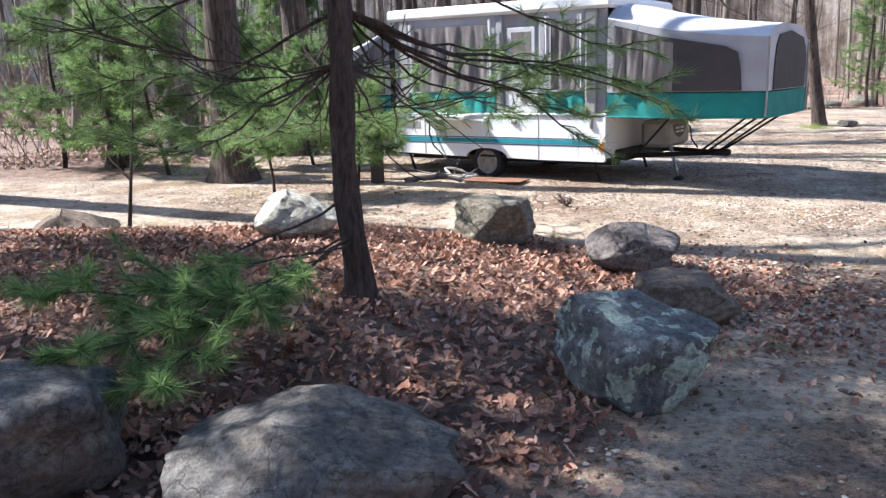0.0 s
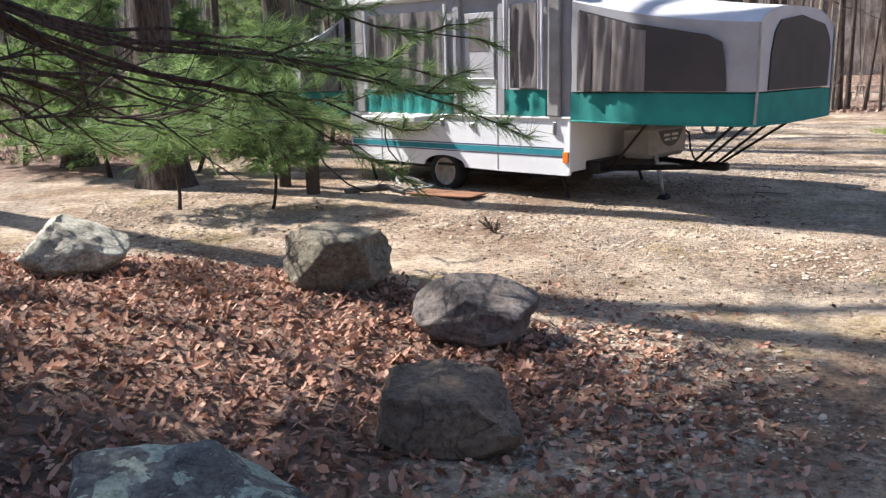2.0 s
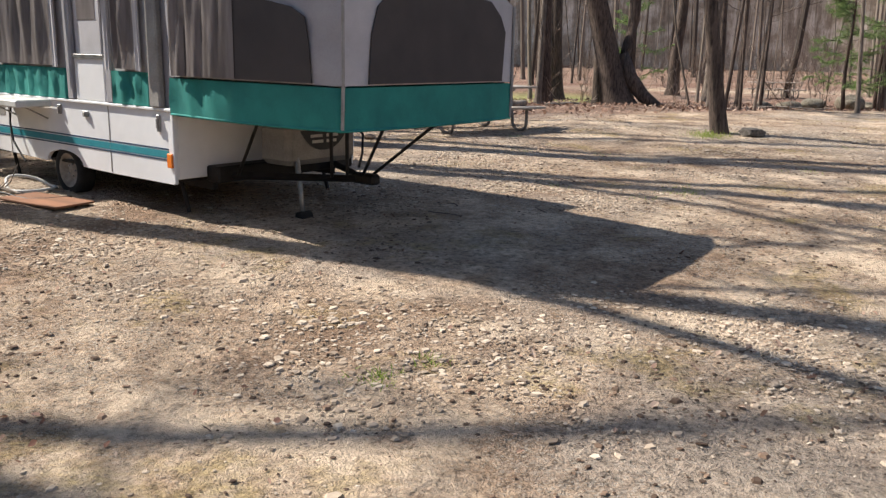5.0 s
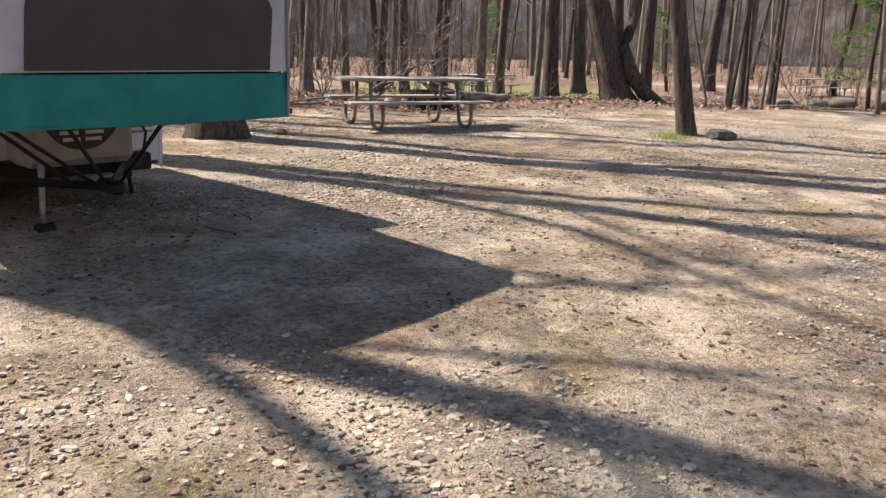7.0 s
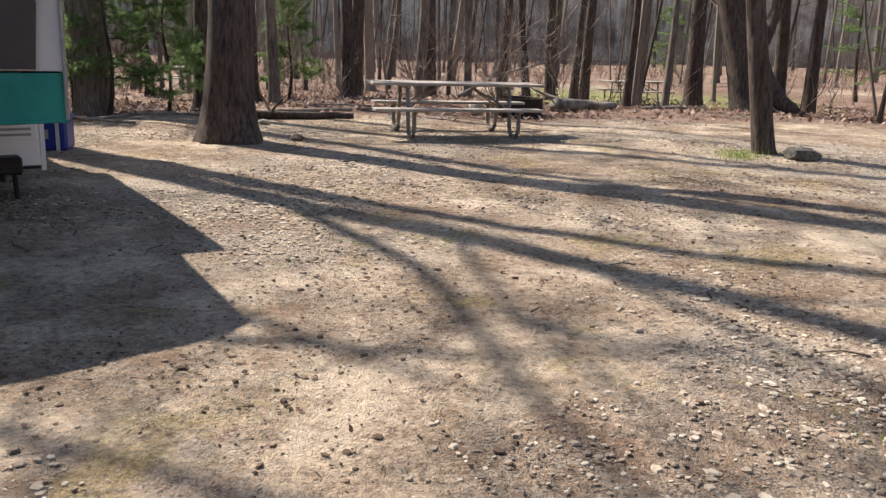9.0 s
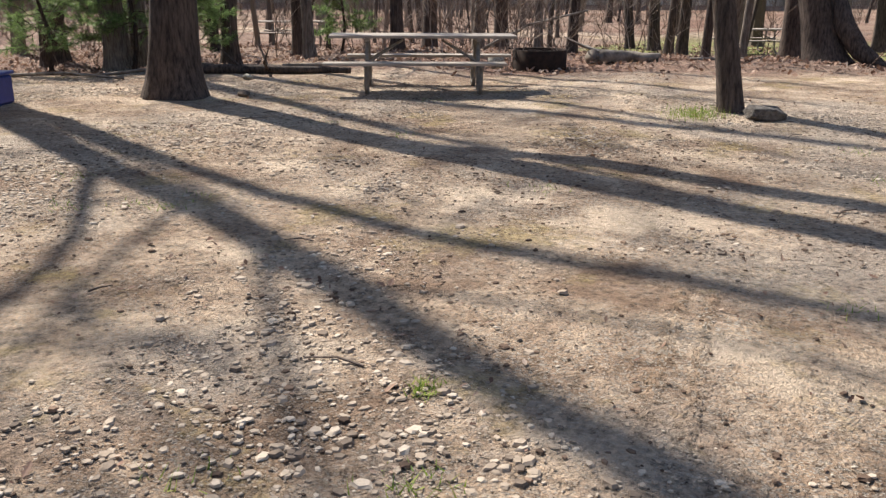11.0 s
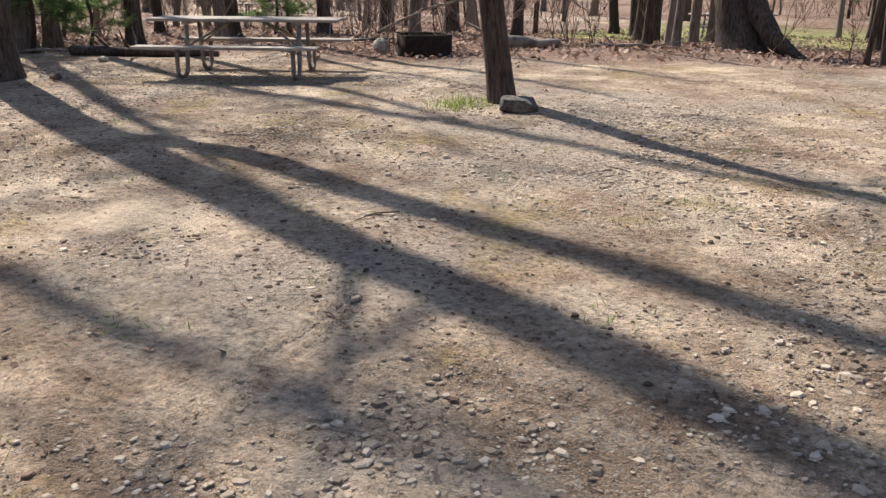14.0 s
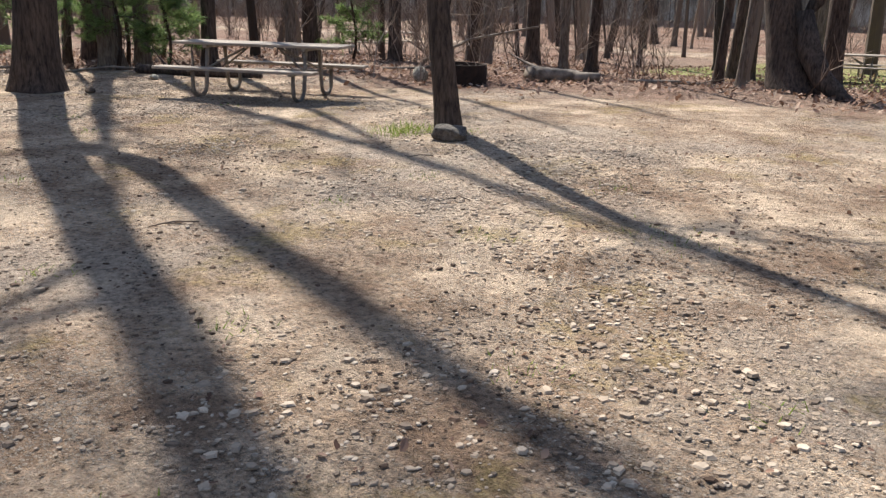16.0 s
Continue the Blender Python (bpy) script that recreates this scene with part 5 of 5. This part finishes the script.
# ---- what lies on the ground ----
PLAIN = ((-0.5, -0.2, 0.12, 0.5), (0.05, 0.27, 0.30, 0.04))
LOBED = ((-0.55, -0.36, -0.24, -0.06, 0.06, 0.24, 0.36, 0.52), (0.03, 0.19, 0.09, 0.30, 0.11, 0.27, 0.12, 0.05))


def leaf_shape(rnd, b, p, size, tilt, lobed=False):
    """A dry curled leaf, plain or with the lobes of an oak leaf."""
    a = rnd.uniform(0, 6.3)
    ux, uy = Vector((math.cos(a), math.sin(a), rnd.gauss(0, tilt))), Vector((-math.sin(a), math.cos(a), rnd.gauss(0, tilt)))
    curl = rnd.uniform(0.05, 0.5)
    i = len(b.v)
    spine, half = (LOBED if lobed else PLAIN)
    for s, h in zip(spine, half):
        h *= rnd.uniform(0.75, 1.2)
        for k in (-1, 0, 1):
            q = p + ux * s * size + uy * k * h * size + Vector((0, 0, curl * size * (abs(k) * h + s * s * 0.5)))
            b.v.append(q)
    for r in range(len(spine) - 1):
        for k in range(2):
            b.f.append((i + r * 3 + k, i + r * 3 + k + 1, i + r * 3 + k + 4, i + r * 3 + k + 3))


def pebble(rnd, b, p, s):
    """A flat stone of eight faces, partly sunk."""
    i = len(b.v)
    a = rnd.uniform(0, 6.3)
    sx, sy, sz = s * rnd.uniform(0.8, 1.3), s * rnd.uniform(0.6, 1.0), s * rnd.uniform(0.18, 0.42)
    ca, sa = math.cos(a), math.sin(a)
    n = 5
    for z, k in ((-0.3, 1.0), (0.7, 0.72)):
        for j in range(n):
            t = 2 * math.pi * j / n
            r = k * rnd.uniform(0.75, 1.2)
            q = (r * sx * math.cos(t), r * sy * math.sin(t))
            b.v.append(p + Vector((q[0] * ca - q[1] * sa, q[0] * sa + q[1] * ca, z * sz * rnd.uniform(0.8, 1.2))))
    for j in range(n):
        b.f.append((i + j, i + (j + 1) % n, i + n + (j + 1) % n, i + n + j))
    b.f.append(tuple(i + n + j for j in range(n)))


def scatter():
    rnd = random.Random(21)
    bed, woods, stray = Build(), Build(), Build()
    n = 0
    while n < 29000:
        x, y = rnd.uniform(-4.5, 3.0), rnd.uniform(1.2, 8.4)
        if in_mound(x, y) * 1.15 < rnd.random():
            continue
        n += 1
        leaf_shape(rnd, bed, Vector((x, y, height(x, y) + rnd.uniform(0.0, 0.035))), rnd.uniform(0.020, 0.062), 0.6, n % 2 == 0)
    blown = random.Random(22)
    for _ in range(3200):
        x, y = blown.gauss(2.45, 0.5), blown.gauss(5.1, 0.85)
        leaf_shape(blown, bed, Vector((x, y, height(x, y) + blown.uniform(0.004, 0.02))), blown.uniform(0.018, 0.055), 0.5)
    litter = tagged(new("leaf_litter", bed.mesh("leaf_litter", LEAVES)), "thick bed of dry reddish brown oak leaves", "leaf litter", kind="stuff")
    n = 0
    while n < 24000:
        x, y = rnd.uniform(-9, 24), 15 + 26 * rnd.random() ** 1.3
        if in_woods(x, y) < rnd.random() ** 0.5:
            continue
        n += 1
        leaf_shape(rnd, woods, Vector((x, y, height(x, y) + rnd.uniform(0.01, 0.05))), rnd.uniform(0.05, 0.12), 0.5)
    tagged(new("woodland_leaves", woods.mesh("woodland_leaves", LEAVES_DULL)), "dry brown leaves covering the woodland floor", "leaf litter", kind="stuff")
    n = 0
    while n < 9000:
        x, y = rnd.uniform(-4, 18), rnd.uniform(2, 22.5)
        d = noise.fractal((x * 0.5, y * 0.5, 9), 1.0, 2.0, 4) + 0.35 + 0.6 * step(17, 22, y)
        if d < rnd.random():
            continue
        n += 1
        leaf_shape(rnd, stray, Vector((x, y, height(x, y) + 0.010)), 0.014 + min(0.035, rnd.expovariate(1 / 0.012)), 0.4, n % 2 == 0)
    tagged(new("stray_leaves", stray.mesh("stray_leaves", LEAVES_DULL)), "scattered brown leaves on the open gravel", "leaf litter", kind="stuff")
    grit = Build()
    n = 0
    while n < 84000:
        x, y = rnd.uniform(-3.5, 18.5), 2 + 19 * rnd.random() ** 1.15
        d = noise.fractal((x * 0.45, y * 0.45, 2), 1.0, 2.0, 4) * 1.5 + 0.4 * noise.noise((x * 1.7, y * 1.7, 12)) + 0.27
        if rnd.random() > d or in_mound(x, y) > 0.5 or in_woods(x, y) > 0.6:
            continue
        n += 1
        s = min(0.032, 0.005 + rnd.expovariate(1 / (0.0045 + 0.003 * min(1.0, max(0.0, d)))))
        pebble(rnd, grit, Vector((x, y, height(x, y) + 0.004)), s)
    tagged(new("gravel", grit.mesh("gravel", STONE_MIX)), "loose grey and tan gravel stones", "gravel", kind="stuff")
    # crumbs of bark, earth and rotted leaves
    crumbs = Build()
    n = 0
    while n < 26000:
        x, y = rnd.uniform(-2, 18.5), 2.5 + 16 * rnd.random() ** 1.15
        d = 1.3 * noise.fractal((x * 0.6, y * 0.6, 31), 1.0, 2.0, 4) + 0.3
        if rnd.random() > d or in_mound(x, y) > 0.5:
            continue
        n += 1
        pebble(rnd, crumbs, Vector((x, y, height(x, y) + 0.005)), 0.004 + min(0.022, rnd.expovariate(1 / 0.005)))
    tagged(new("earth_crumbs", crumbs.mesh("earth_crumbs", CRUMB)), "dark brown crumbs of earth and bark on the sand", "debris", kind="stuff")
    # grass by the slim tree and thin tufts on the gravel
    grass = Build()
    spots = [(9.45, 18.35, 0.28, 420), (9.95, 18.75, 0.2, 120), (4.75, 7.25, 0.12, 90), (10.46, 10.95, 0.06, 70), (10.8, 10.4, 0.15, 60), (5.0, 7.5, 0.1, 40), (13.2, 10.9, 0.12, 50), (12.3, 11.7, 0.12, 50), (13.8, 16.9, 0.3, 60)]
    spots += [(rnd.uniform(6, 17), rnd.uniform(8, 18), 0.15, 25) for _ in range(30)]
    for x0, y0, s, k in spots:
        for _ in range(k):
            x, y = rnd.gauss(x0, s * 0.6), rnd.gauss(y0, s * 0.6)
            a, h = rnd.uniform(0, 6.3), rnd.uniform(0.02, 0.09) * (1.3 if k > 300 else 0.6)
            w = Vector((math.cos(a), math.sin(a), 0)) * 0.004
            p = Vector((x, y, height(x, y) - 0.002))
            m, e = p + Vector((rnd.gauss(0, 0.01), rnd.gauss(0, 0.01), h * 0.6)), p + Vector((rnd.gauss(0, 0.03), rnd.gauss(0, 0.03), h))
            grass.tri(p - w, p + w, e)
    tagged(new("grass_tufts", grass.mesh("grass_tufts", GRASS)), "thin green grass tufts growing in the gravel", "grass", kind="stuff")
    # tyre tread pressed into the sand
    for (xa, ya), (xb, yb) in (((11.28, 11.05), (11.0, 12.5)), ((11.42, 11.08), (11.14, 12.5)), ((12.57, 12.35), (12.28, 13.4)), ((12.68, 12.4), (12.39, 13.4)), ((14.21, 15.25), (13.18, 16.74)), ((14.32, 15.32), (13.29, 16.8))):
        tread = Build()
        a, c = Vector((xa, ya, 0)), Vector((xb, yb, 0))
        d = (c - a).normalized()
        q = Vector((-d.y, d.x, 0))
        k, length = 0.0, (c - a).length
        while k < length:
            m = a + d * k + q * rnd.gauss(0, 0.004)
            m.z = height(m.x, m.y) + 0.006
            w, l = 0.045 * rnd.uniform(0.7, 1.1), 0.013
            tread.sheet([[m - q * w - d * l - Vector((0, 0, 0.01)), m - q * w * 0.8, m - q * w + d * l - Vector((0, 0, 0.01))], [m - d * l * 1.6 - Vector((0, 0, 0.01)), m + Vector((0, 0, 0.014)), m + d * l - Vector((0, 0, 0.01))], [m + q * w - d * l - Vector((0, 0, 0.01)), m + q * w * 0.8, m + q * w + d * l - Vector((0, 0, 0.01))]])
            k += rnd.uniform(0.035, 0.045)
        tagged(new("tyre_track", tread.mesh("tyre_track", GROUND, True)), "faint tyre tread marks pressed into the sandy ground", "tyre track", kind="stuff")
    sprig = Build()
    for k in range(5):
        limb(sprig, rnd, Vector((2.0, 9.05, height(2.0, 9.05) - 0.01)), Vector((rnd.gauss(0, 0.6), rnd.gauss(0, 0.6), 1)), rnd.uniform(0.07, 0.15), 0.0025, 1, 3)
    tagged(new("dry_sprig", sprig.mesh("dry_sprig", TWIG)), "small leafless sprig growing in the gravel", "plant")
    # single larger stones
    for k in range(48):
        x, y = rnd.uniform(2, 17), rnd.uniform(6, 17)
        b = Build()
        pebble(rnd, b, Vector((0, 0, 0)), rnd.uniform(0.022, 0.042))
        ob = tagged(new("stone", b.mesh("stone", STONE_MIX)), "loose grey stone lying on the gravel", "stone", "stones on the gravel")
        ob.location = (x, y, height(x, y) + 0.008)
    # a few twigs
    for k in range(26):
        x, y, a = rnd.uniform(3, 17), rnd.uniform(5, 18), rnd.uniform(0, 6.3)
        l = rnd.uniform(0.1, 0.35)
        b = Build()
        b.tube([(0, 0, 0.008), (l * 0.5 * math.cos(a), l * 0.5 * math.sin(a), 0.018), (l * math.cos(a + 0.2), l * math.sin(a + 0.2), 0.008)], [0.006, 0.005, 0.003], 5)
        ob = tagged(new("twig", b.mesh("twig", TWIG)), "dry twig lying on the gravel", "twig", "twigs on the gravel")
        ob.location = (x, y, height(x, y))
    # leaves that can be told apart, on top of the bed
    meshes = []
    for k in range(24):
        b = Build()
        leaf_shape(rnd, b, Vector((0, 0, 0)), rnd.uniform(0.05, 0.095), 0.5, True)
        meshes.append(b.mesh("leaf", LEAVES))
    n = 0
    while n < 300:
        x, y = rnd.uniform(-1.5, 2.4), rnd.uniform(2.6, 7.4)
        if in_mound(x, y) < 0.7:
            continue
        n += 1
        ob = new("leaf", rnd.choice(meshes))
        ob.parent = litter
        ob.matrix_world = pose(x, y, height(x, y) + rnd.uniform(0.03, 0.05), rnd.uniform(-20, 20), rnd.uniform(-20, 20), rnd.uniform(0, 360))


scatter()
